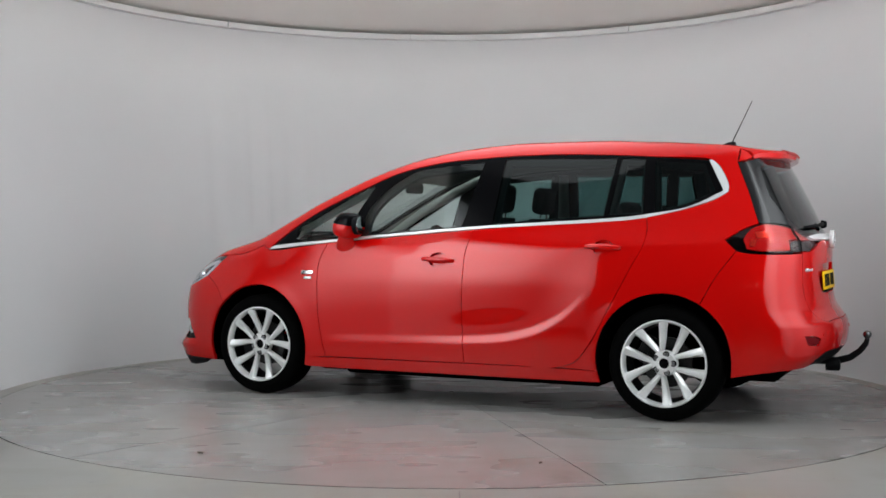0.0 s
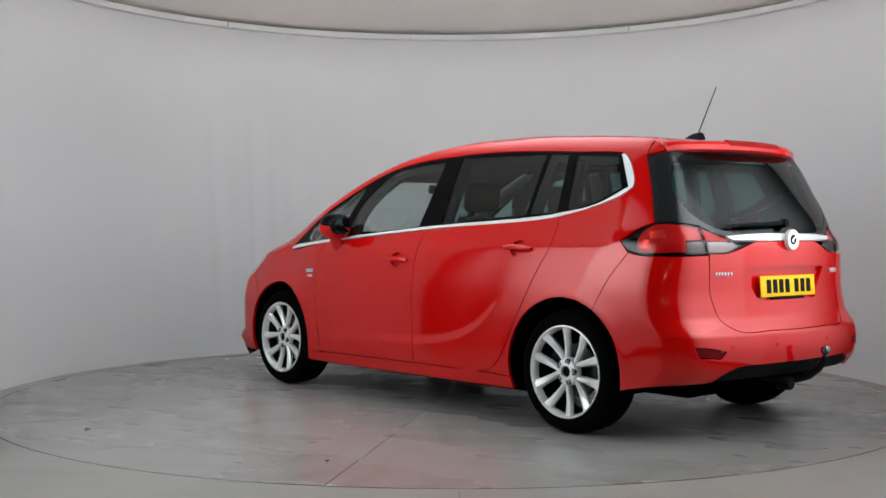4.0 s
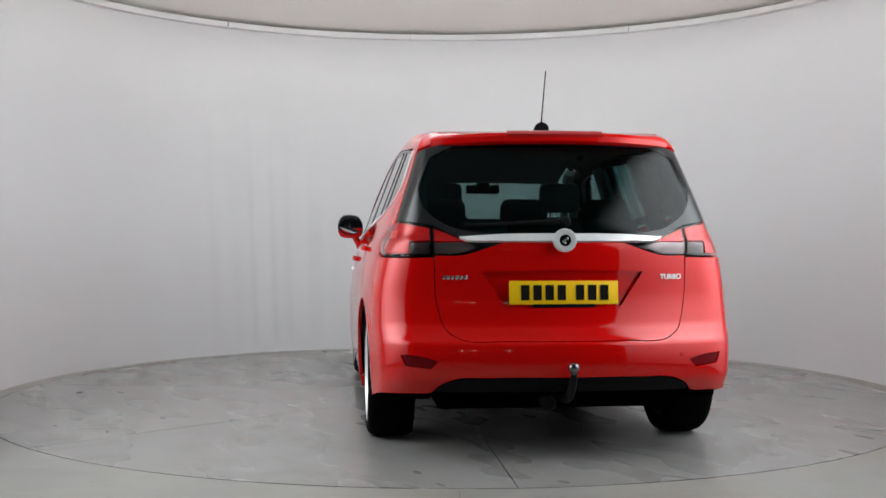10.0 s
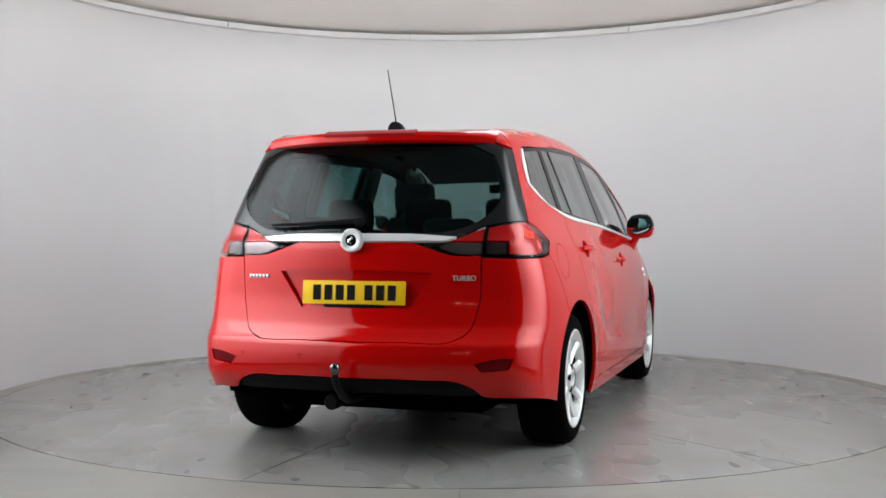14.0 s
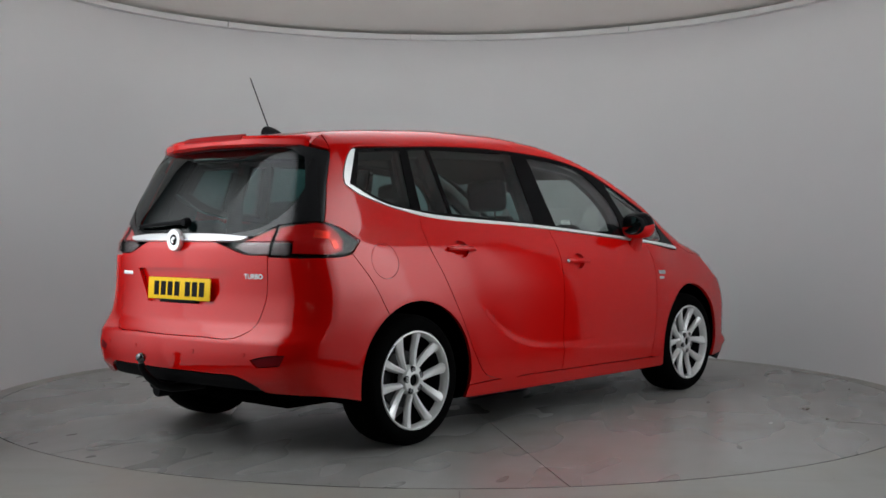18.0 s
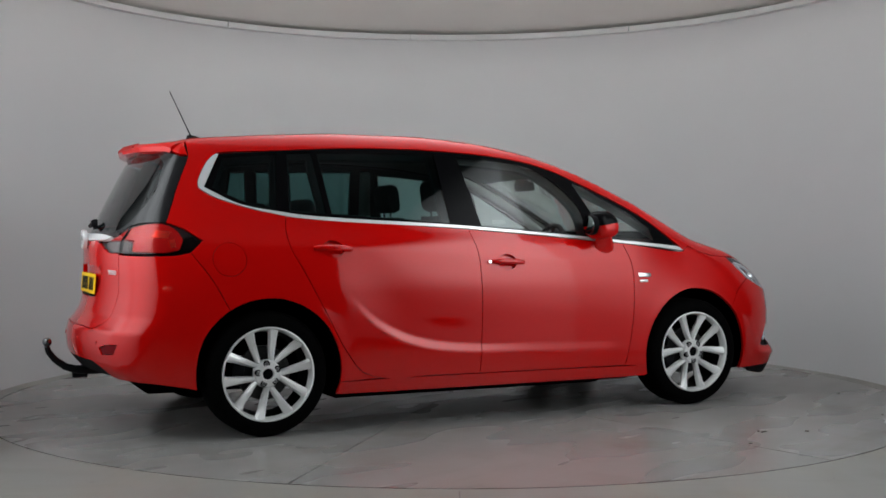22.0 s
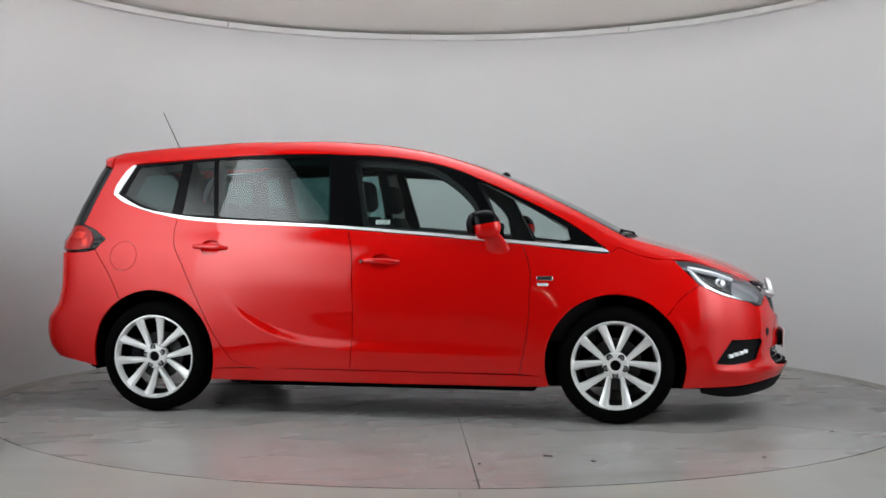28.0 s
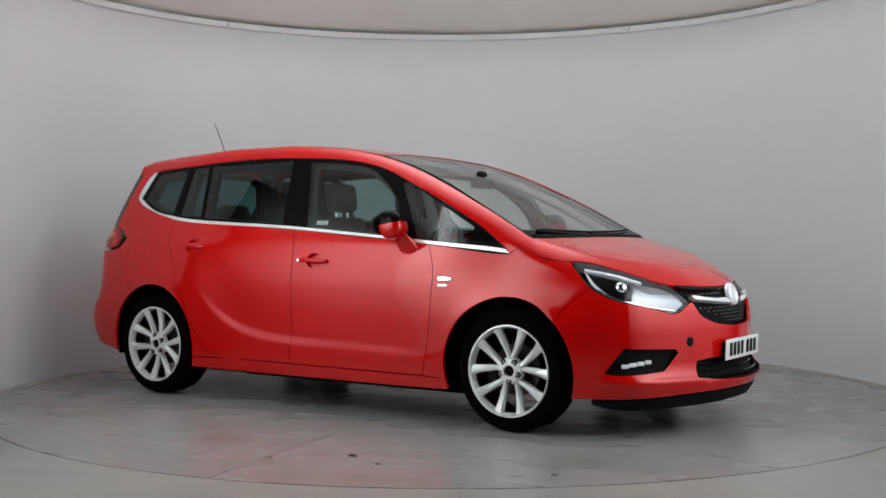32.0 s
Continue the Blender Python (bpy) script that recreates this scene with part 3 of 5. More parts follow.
def panel(name, pts, material, parent, label="", top=False, holes=(), mid=False, sides=(1, -1), gap=0.0022, sink=0.0, proud=0.0, flange=0.018, grid=0.035, corner=42, sharp_holes=False):
    """A sheet of the body between an outline and its holes, with turned-in edges. mid: one sheet across the car's middle; else one on each side."""
    middle = None
    if mid:
        middle = (1, 0.0) if top else (0, 0.0 if pts[0][0] < S2 else S5)
    outer = smooth(pts, corner=corner)
    outer = shrink(outer, gap, middle)
    hs = [shrink(smooth(h, corner=20 if sharp_holes else corner), -gap * 0.6, middle) for h in holes]
    v, f = mesh_2d(outer, hs, grid)
    put = (lambda q, d: lid(q[:, 0], q[:, 1], d)) if top else (lambda q, d: wrap(q[:, 0], q[:, 1], d))
    p = put(v, 0.0)
    nrm = normal_at(p)
    p = p - nrm * (sink - proud)
    a, b, c = p[f[:, 0]], p[f[:, 1]], p[f[:, 2]]
    flip = np.einsum("ij,ij->i", np.cross(b - a, c - a), nrm[f[:, 0]]) < 0
    f[flip] = f[flip][:, ::-1]
    count = {}
    for t in f:
        for i, j in ((t[0], t[1]), (t[1], t[2]), (t[2], t[0])):
            count[(i, j)] = count.get((i, j), 0) + 1
    border = [(i, j) for i, j in count if (j, i) not in count]
    if mid:
        border = [(i, j) for i, j in border if abs(p[i][1]) > 1e-4 or abs(p[j][1]) > 1e-4]
    ring = sorted({i for e in border for i in e})
    back = {i: len(p) + len(ring) + k for k, i in enumerate(ring)}
    lip = {i: len(p) + k for k, i in enumerate(ring)}
    verts = np.concatenate([p, p[ring], p[ring] - nrm[ring] * flange]) if flange else p
    faces = [tuple(t) for t in f]
    normals = nrm
    if flange:
        faces += [(lip[j], lip[i], back[i], back[j]) for i, j in border]
        normals = np.concatenate([nrm, np.zeros((2 * len(ring), 3))])
    made = []
    if mid:
        n = len(verts)
        verts = np.concatenate([verts, verts * (1, -1, 1)])
        faces = faces + [tuple(i + n for i in reversed(t)) for t in faces]
        normals = np.concatenate([normals, normals * (1, -1, 1)])
        onmid = {i: i - n for i in range(n, 2 * n) if abs(verts[i][1]) < 1e-4}
        faces = [tuple(onmid.get(i, i) for i in t) for t in faces]
        normals[np.abs(verts[:, 1]) < 1e-4, 1] = 0
        return link(name, verts, faces, material, parent, label, True, normals)
    for s in sides:
        fs = faces if s > 0 else [tuple(reversed(t)) for t in faces]
        made.append(link(name, verts * (1, s, 1), fs, material, parent[0 if s > 0 else 1] if isinstance(parent, list) else parent, label, True, normals * (1, s, 1)))
    return made


car = thing("car", "glossy red seven-seat people carrier with silver alloy wheels", "car")

CUT_F = [(.849, 1.016), (.893, .907), (.899, .694), (.883, .497), (.841, .277)]
CUT_M = [(-.183, 1.103), (-.150, .99), (-.137, .797), (-.136, .474), (-.150, .281)]
CUT_R = [(-1.259, 1.170), (-1.268, 1.10), (-1.255, 1.01), (-1.193, .886), (-1.068, .643), (-.944, .419), (-.865, .325), (-.754, .285)]
BELT = [(1.345, .968), (.849, 1.016), (-.183, 1.101), (-1.259, 1.168)]
BELT_REAR = [(-1.50, 1.223), (-1.66, 1.281), (-1.712, 1.316), (-1.713, 1.347), (-1.642, 1.474), (-1.605, 1.502)]
DLO_TOP = [(-1.25, 1.530), (-.947, 1.549), (-.555, 1.559), (-.2, 1.549), (.10, 1.527), (.319, 1.489), (.454, 1.450), (.60, 1.388), (.785, 1.306), (1.121, 1.132)]
CHROME_IN = [(-1.589, 1.5015), (-1.664, 1.359), (-1.684, 1.321), (-1.519, 1.239), (-1.25, 1.187), (-.18, 1.119), (.85, 1.034), (1.322, .988)]
ROOF_EDGE = [(1.445, .735), (1.13, .70), (.83, .632), (.53, .590), (.32, .585), (0.0, .585), (-1.0, .582), (-1.745, .565)]
HOOD_SIDE = [(1.392, .806), (1.55, .808), (1.704, .788)]
LIGHT_TOP = [(1.815, .745), (1.917, .687), (2.013, .613), (2.125, .503)]
LIGHT_LOW = [(2.228, .450, .705), (2.215, .527, .662), (2.111, .689, .690), (1.95, .82, .738), (1.846, .838, .787)]
BUMP_F = [(1.846, .838, .787), (1.751, .88, .718), (1.662, .93, .600)]
BUMP_R = [(-1.785, .892, .978), (-1.686, .919, .850), (-1.605, .93, .700)]
GATE_CUT = [(-2.103, .606, .972), (-2.109, .594, .733), (-2.158, .557, .622), (-2.199, .496, .583), (-2.25, .25, .575), (-2.258, 0, .573)]
LAMP_TOP = [(-1.715, .882, 1.042), (-1.817, .853, 1.10), (-1.915, .82, 1.132), (-2.004, .727, 1.128), (-2.043, .622, 1.112), (-2.109, .477, 1.057), (-2.152, .365, 1.012)]
LAMP_LOW = [(-2.134, .467, .977), (-2.103, .606, .970), (-2.029, .8, .966), (-1.85, .894, .972), (-1.77, .894, .993)]
A = lambda pts: [at(*q) for q in pts]

def cup(x, z, rx=.062, rz=.045):
    return [at(x + rx * math.cos(a), z + rz * math.sin(a)) for a in np.linspace(0, 2 * math.pi, 20, endpoint=False)]


front_doors = panel("front_door", A(BELT[2:0:-1]) + A(CUT_F[1:]) + A([(.3, .279)]) + A(CUT_M[::-1][:-1]), RED, car, holes=[cup(.035, .912)], grid=.022)
rear_doors = panel("rear_door", A(BELT[3:1:-1]) + A(CUT_M[1:]) + A([(-.45, .283)]) + A(CUT_R[::-1][:-1]), RED, car, holes=[cup(-1.02, .992)], grid=.017)
panel("front_fender", A([CUT_F[0], BELT[0], (1.392, .806, None)]) + A([(x, y, None) for x, y in HOOD_SIDE[1:]]) + A([LIGHT_LOW[-1]]) + A(BUMP_F[1:-1]) + arch(1.38, 42, 192) + A(CUT_F[:0:-1]), RED, car, grid=.025)
flap = [at(-1.582 + .088 * math.cos(a), .94 + .088 * math.sin(a)) for a in np.linspace(0, 2 * math.pi, 24, endpoint=False)]
quarter = A([CUT_R[0]]) + A(BELT_REAR) + A(DLO_TOP) + A([(1.322, .992), (1.345, .968), (1.392, .806, None)]) + A([(x, y, None) for x, y in ROOF_EDGE]) + A([(-1.755, .70, 1.49), (-1.831, .763, 1.34), (-1.915, .82, 1.132), (-1.817, .853, 1.10), (-1.715, .882, 1.042), (-1.77, .894, .993)]) + A(BUMP_R[:-1]) + arch(-1.38, 122, -10) + A(CUT_R[:0:-1])
# the flap stands on the off side only
panel("body_side", quarter, RED, car, sides=(1,), corner=38, grid=.025)
panel("body_side", quarter, RED, car, sides=(-1,), holes=[flap], corner=38, grid=.025)
panel("fuel_flap", flap, RED, car, sides=(-1,), gap=.0012)
panel("sill", A([(-.754, .280), (.841, .272)]) + arch(1.38, 191, 199, 4) + A([(.985, .206), (-.985, .206)]) + arch(-1.38, -20, -10, 4), RED, car)
panel("rail_trim", A(DLO_TOP[7::-1]) + A([(x, y, None) for x, y in ROOF_EDGE[-2:3:-1]]), LINING, car, "grey lining over the side windows", sink=.03, flange=0, gap=0)
panel("pillar_lining", A([(1.322, .990)] + DLO_TOP[:6:-1]) + A([(x, y, None) for x, y in ROOF_EDGE[4::-1]]), HEADLINER, car, "pale lining of the windscreen pillar", sink=.03, flange=0, gap=0)
panel("rear_pillar_trim", A(BELT_REAR[::-1]) + A([(-1.50, 1.10), (-1.85, .85, 1.06), (-1.905, .82, 1.14), (-1.825, .763, 1.34), (-1.76, .70, 1.47)]), TRIM, car, "dark lining of the rear pillar", sink=.03, flange=0, gap=0)
panel("window_trim", A(BELT) + A(BELT_REAR) + A(CHROME_IN), SATIN, car, "bright chrome window trim", gap=.001, proud=.004, flange=.012)

GLASSES = {
    "quarter_window": ([(-1.565, 1.488), (-1.275, 1.512), (-1.305, 1.197), (-1.50, 1.252), (-1.64, 1.318)], QUARTER),
    "rear_vent_window": ([(-1.215, 1.518), (-1.075, 1.525), (-1.028, 1.183), (-1.235, 1.194)], PRIVACY),
    "rear_door_window": ([(-1.045, 1.526), (-.33, 1.540), (-.292, 1.135), (-1.0, 1.180)], PRIVACY),
    "front_door_window": ([(-.185, 1.524), (.10, 1.505), (.31, 1.468), (.395, 1.42), (.60, 1.20), (.612, 1.063), (-.092, 1.118)], GLASS),
    "front_quarter_window": ([(.565, 1.388), (.625, 1.372), (1.105, 1.118), (1.125, 1.045), (1.06, 1.026), (.76, 1.050)], GLASS),
}
surround = A(CHROME_IN[::-1]) + A(DLO_TOP)
panel("window_frame", surround, BLACK_GLOSS, car, "black gloss window surround and pillars", holes=[A(g) for g, _ in GLASSES.values()], gap=.001, sink=.002, flange=.02)
for name, (g, m) in GLASSES.items():
    for ob in panel(name, A(g), m, car, gap=-.003, sink=.005, flange=0):
        ob.visible_shadow = m is not GLASS

# thick inner lining round the side windows
linings = [list(shrink(smooth(A(g)), .024)) for n, (g, _) in GLASSES.items() if n != "front_quarter_window"]
panel("window_lining", A([(.76, 1.042)]) + A(CHROME_IN[-3::-1]) + A(DLO_TOP[:-2]), TRIM, car, "dark grey lining round the side windows", holes=linings, gap=0, sink=.05, flange=.03)

# top: hood, screen, roof
hood = [(1.51, 0), (1.50, .4), (1.447, .73)] + HOOD_SIDE + LIGHT_TOP + [(2.19, .34), (2.235, .12), (2.243, 0)]
panel("hood", hood, RED, car, top=True, mid=True, corner=50)
screen = [(.215, 0), (.225, .35), (.315, .585), (.53, .590), (.83, .632), (1.13, .70), (1.443, .734), (1.50, .4), (1.51, 0)]
inner = [(.235, 0), (.245, .35), (.335, .572), (.53, .578), (.83, .619), (1.13, .686), (1.36, .712), (1.42, .4), (1.43, 0)]
panel("windscreen_frame", screen, BLACK_GLOSS, car, "black border of the windscreen", top=True, mid=True, holes=[inner], gap=.001, sink=.003, flange=.01)
panel("windscreen", inner, SCREEN, car, top=True, mid=True, gap=-.003, sink=.004, flange=0).visible_shadow = False
panel("roof", [(-1.745, 0), (-1.745, .565), (-1.0, .582), (0.0, .585), (.315, .585), (.225, .35), (.215, 0)], RED, car, top=True, mid=True)

# rear: tailgate, lamps, bumper
gate_low = A([(-2.18, 0, 1.034), (-2.16, .3, 1.030), (-2.152, .365, 1.008)]) + A(LAMP_LOW[:1]) + A(GATE_CUT)
recess = A([(-2.15, 0, .902), (-2.15, .385, .893), (-2.17, .27, .728), (-2.17, 0, .726)])
tailgate = panel("tailgate", gate_low, RED, car, mid=True, holes=[recess], corner=50)
panel("plate_recess", recess, RED, tailgate, mid=True, sink=.022, flange=0, gap=-.002)
back = A([(-1.9, 0, 1.535), (-1.88, .3, 1.530), (-1.85, .575, 1.512), (-1.80, .66, 1.49), (-1.755, .705, 1.478), (-1.831, .763, 1.34), (-1.915, .82, 1.132), (-2.004, .727, 1.130), (-2.043, .622, 1.114), (-2.109, .477, 1.059), (-2.14, .3, 1.060), (-2.14, 0, 1.063)])
back_in = A([(-1.92, 0, 1.51), (-1.9, .3, 1.508), (-1.86, .52, 1.49), (-1.86, .60, 1.45), (-1.92, .67, 1.30), (-2.0, .66, 1.21), (-2.07, .54, 1.115), (-2.10, .42, 1.085), (-2.12, 0, 1.082)])
panel("rear_window_frame", back, REAR_BORDER, tailgate, "black border of the rear window", mid=True, holes=[back_in], gap=.002, sink=.002)
panel("rear_window", back_in, REAR_GLASS, tailgate, mid=True, gap=-.003, sink=.004, flange=0)
bumper_r = A(BUMP_R[:1]) + A([(-1.85, .894, .966), (-2.029, .8, .960), (-2.103, .609, .964)]) + A(GATE_CUT[1:]) + A([(-2.269, 0, .405), (-2.25, .35, .403), (-2.205, .53, .392), (-2.165, .597, .355), (-2.144, .62, .33), (-2.083, .743, .318), (-1.975, .837, .308), (-1.755, .872, .268)]) + arch(-1.38, 191, 122) + A(BUMP_R[-2:0:-1])
refl = A([(-2.140, .770, .508), (-2.17, .69, .503), (-2.205, .600, .482), (-2.193, .632, .446), (-2.15, .745, .458)])
panel("rear_bumper", bumper_r[5:] + bumper_r[:5], RED, car, mid=True, holes=[refl], corner=50)
panel("bumper_reflector", refl, RED_PLASTIC, car, "dark red bumper reflector", sink=.006)
panel("rear_valance", A([(-2.26, 0, .400), (-2.245, .35, .398), (-2.205, .53, .386), (-2.165, .597, .349), (-2.144, .62, .325), (-2.14, .56, .322), (-2.15, .3, .325), (-2.15, 0, .325)]), BLACK, car, "black textured lower valance", mid=True, sink=.008, flange=.06)

lamp = A(LAMP_TOP) + A(LAMP_LOW)
lenses = panel("tail_lamp", lamp, SMOKE_LENS, car, "red and smoked tail lamp", flange=.02, gap=.003)
for ob in lenses:
    ob.visible_shadow = False
panel("lamp_housing", lamp, BLACK_GLOSS, lenses, "black lamp housing", sink=.034, flange=0)
panel("red_lens", A([(-1.822, .868, 1.045), (-1.85, .84, 1.092), (-1.915, .82, 1.125), (-2.004, .727, 1.122), (-2.04, .624, 1.106)]) + A([(-2.080, .624, 1.046), (-2.052, .728, 1.043), (-2.064, .732, .980), (-2.000, .82, .978), (-1.92, .87, .979), (-1.845, .88, .992)]), LAMP_RED, lenses, sink=.007, flange=.018)
panel("red_lens", A([(-2.043, .607, 1.106), (-2.109, .477, 1.052), (-2.122, .45, 1.040), (-2.083, .607, 1.042)]), LAMP_RED, lenses, sink=.007, flange=.018)
panel("lamp_reflector", A([(-1.895, .86, 1.088), (-1.965, .80, 1.098), (-1.985, .80, 1.056), (-1.91, .866, 1.050)]), BULB_RED, lenses, "bright red round reflector", sink=.004, flange=.006)
panel("lamp_reflector", A([(-1.872, .87, 1.050), (-1.91, .866, 1.044), (-1.895, .87, 1.002), (-1.862, .88, 1.006)]), BULB_RED, lenses, "bright red round reflector", sink=.004, flange=.006)
panel("reversing_lens", A([(-2.056, .720, 1.037), (-2.080, .624, 1.041), (-2.092, .624, .978), (-2.068, .724, .977)]), LAMP_DARK, lenses, "dark smoked lower lens", sink=.009, flange=.016)
panel("reversing_lens", A([(-2.083, .607, 1.038), (-2.13, .44, 1.032), (-2.137, .41, 1.008), (-2.128, .49, .981), (-2.10, .607, .978)]), LAMP_GREY, lenses, "frosted grey reversing lens", sink=.009, flange=.016)
panel("lamp_divider", A([(-2.038, .617, 1.122), (-2.043, .611, 1.113), (-2.103, .611, .970), (-2.10, .617, .970)]), BLACK_GLOSS, lenses, sink=-.001, flange=.012, gap=0)
bar = A([(-2.17, 0, 1.071), (-2.14, .3, 1.068), (-2.109, .490, 1.055), (-2.12, .462, 1.040), (-2.16, .3, 1.034), (-2.18, 0, 1.034)])
panel("tailgate_bar", bar, SATIN, tailgate, "chrome bar over the number plate", mid=True, proud=.012, flange=.02)

# front: bumper, grille, lamps
fog = A([(1.927, .846, .352), (1.975, .832, .416), (2.024, .811, .480), (2.123, .716, .475), (2.210, .573, .470), (2.222, .553, .452), (2.206, .600, .402), (2.184, .645, .360), (2.08, .765, .348), (1.988, .827, .344)])
low_grille = A([(2.39, 0, .408), (2.335, .33, .408), (2.30, .43, .398), (2.289, .465, .318), (2.33, .36, .305), (2.378, .165, .292), (2.39, 0, .288)])
GRILLE_LOW = [(2.37, 0, .574), (2.362, .122, .578), (2.318, .307, .606), (2.283, .382, .639), (2.24, .425, .712)]
bumper_f = A(GRILLE_LOW) + A(LIGHT_LOW) + A(BUMP_F[1:-1]) + arch(1.38, 42, -18) + A([(1.84, .852, .212), (1.949, .818, .216), (2.1, .70, .224), (2.223, .58, .232), (2.33, .35, .238), (2.374, .152, .241), (2.38, 0, .242)])
panel("front_bumper", bumper_f, RED, car, mid=True, holes=[fog, low_grille], corner=46, sharp_holes=True)
grille = A(GRILLE_LOW) + A([(2.222, .44, .735), (2.19, .46, .762), (2.125, .503, None)]) + A([(2.19, .34, None), (2.235, .12, None), (2.243, 0, None)])
panel("grille_back", grille, BLACK, car, mid=True, sink=.035, flange=0)
panel("splitter", A([(1.85, .848, .206), (1.949, .818, .210), (2.1, .70, .217), (2.223, .58, .226), (2.33, .35, .232), (2.38, 0, .235), (2.35, 0, .168), (2.19, .52, .158), (1.95, .79, .158), (1.85, .835, .178)])[5:] + A([(1.85, .848, .206), (1.949, .818, .210), (2.1, .70, .217), (2.223, .58, .226), (2.33, .35, .232)]), BLACK, car, "black front splitter lip", mid=True, flange=.10, sink=.004)
panel("fog_recess", fog, BLACK, car, "black fog light bezel", sink=.022, flange=-.02, gap=0, corner=20)
panel("lower_grille", low_grille, BLACK, car, mid=True, sink=.04, flange=-.036, gap=0, corner=20)
hl = A([HOOD_SIDE[-1] + (None,)]) + A([(x, y, None) for x, y in LIGHT_TOP]) + A([(2.192, .468, .745)]) + A(LIGHT_LOW)
panel("headlamp_bowl", hl, LAMP_BRIGHT, car, sink=.05, flange=-.045, gap=.003)
for ob in panel("headlamp_lens", hl, LENS, car, "clear headlamp lens", gap=.003, flange=.01):
    ob.visible_shadow = False

# underside, wheel wells and cabin shell
bm = box(bmesh.new(), (1.84, 1.72, .06), pose(0, 0, .218), .02)
box(bm, (1.80, 1.10, .10), pose(0, 0, .180), .02)
box(bm, (1.5, .42, .08), pose(0, 0, .155), .03)
box(bm, (1.14, 1.10, .10), pose(1.50, 0, .215), .02)
box(bm, (1.00, 1.16, .09), pose(-1.46, 0, .265), .02)
box(bm, (.26, 1.18, .10), pose(-1.83, 0, .300), .03)
part("underbody", bm, LINER, car)
for xc in (1.38, -1.38):
    for s in (1, -1):
        n, prof = 20, []
        verts, faces = [], []
        for i in range(n + 1):
            a = radians(-14 + 208 * i / n)
            big = .40 + arch_grow(xc, math.degrees(a))
            px, pz = xc + big * math.cos(a), ARCH_Z + big * math.sin(a)
            for y in (.55, .60, min(.905, float(side(px, pz)) - .016)):
                r = big if y > .56 else .05
                verts.append((xc + r * math.cos(a), s * y, ARCH_Z + r * math.sin(a)))
        for i in range(n):
            for j in range(2):
                faces.append((i * 3 + j, i * 3 + j + 1, i * 3 + j + 4, i * 3 + j + 3))
        link("wheel_well", verts, faces, LINER, car)


def wheel():
    """A wheel whose face looks to +y, hub at the origin."""
    w = new("wheel")
    part("tyre", lathe([(.246, .015), (.255, .028), (.285, .034), (.312, .024), (.326, .005), (.3325, -.02), (.3335, -.06), (.333, -.15), (.326, -.185), (.312, -.205), (.26, -.212), (.246, -.2), (.246, .015)], 64), RUBBER, w)
    part("rim", lathe([(.252, .022), (.250, .030), (.243, .031), (.240, .025), (.236, .016), (.232, .000), (.229, -.014), (.252, -.016), (.252, .022)], 72), SILVER, w)
    part("rim_barrel", lathe([(.235, -.012), (.228, -.03), (.213, -.12), (.235, -.19), (.25, -.2), (.25, -.012), (.235, -.012)], 48), IRON, w, "dark inner rim barrel")
    for k in range(10):
        # spokes in five near pairs, one pair astride each bolt, wider and deeper at the rim
        bm = bmesh.new()
        a, sign = 2 * math.pi * (k // 2) / 5 + math.pi / 2, 1 if k % 2 else -1
        c, sn = math.cos(a), math.sin(a)
        rows = []
        for r, dw, y, th in ((.050, .0125, .006, .035), (.075, .0140, .003, .033), (.11, .0170, .001, .03), (.15, .0205, .003, .028), (.185, .0225, .009, .027), (.212, .0250, .015, .026), (.242, .0310, .022, .024)):
            u0 = .0300 + (r - .050) * .200
            rows.append([])
            for u, v in ((-1, -th), (-1, -.016), (-.55, -.002), (.25, 0), (1, -.011), (1, -th)):
                q = sign * (u0 + u * dw)
                along = math.sqrt(max(r * r - u0 * u0, .0012))
                rows[-1].append(bm.verts.new((along * c - q * sn, y + v, along * sn + q * c)))
        for p, q in zip(rows, rows[1:]):
            for i in range(6):
                bm.faces.new((p[i], p[(i + 1) % 6], q[(i + 1) % 6], q[i]))
        part("spoke", bm, SILVER, w)
    part("hub", lathe([(.030, .004), (.030, .014), (.034, .018), (.066, .014), (.074, .004), (.076, -.03), (.03, -.03), (.030, .004)], 40), SILVER, w)
    part("centre_cap", lathe([(0, .006), (.02, .006), (.0295, .003), (.0295, -.01)], 24), BLACK_GLOSS, w, "black centre cap")
    for k in range(5):
        a = 2 * math.pi * k / 5 + math.pi / 2
        part("wheel_bolt", lathe([(0, .012), (.0085, .012), (.010, .009), (.010, 0), (.0105, -.012)], 6, pose(.055 * math.cos(a), .008, .055 * math.sin(a))), STEEL, w, "dark steel wheel bolt")
        part("bolt_recess", lathe([(.011, .0185), (.017, .0185), (.0185, .016), (.0185, 0), (.011, 0), (.011, .0185)], 18, pose(.055 * math.cos(a), -.002, .055 * math.sin(a))), IRON, w, "dark bolt recess ring")
    part("brake_disc", lathe([(.06, -.07), (.145, -.07), (.145, -.095), (.06, -.095)], 40), DISC_STEEL, w)
    part("brake_caliper", box(bmesh.new(), (.07, .06, .16), pose(.14, -.075, .04, 0, -15, 0), .012), IRON, w)
    return w


first = wheel()
first.parent = car
for i, (x, s, turn) in enumerate(((1.38, 1, 36), (1.38, -1, 36), (-1.38, 1, -15), (-1.38, -1, 9))):
    m = pose(x, s * .872, .333, 0, 0, 0 if s > 0 else 180) @ pose(0, 0, 0, 0, turn, 0)
    ob = first if i == 0 else copy_thing(first, m)
    ob.matrix_basis = m


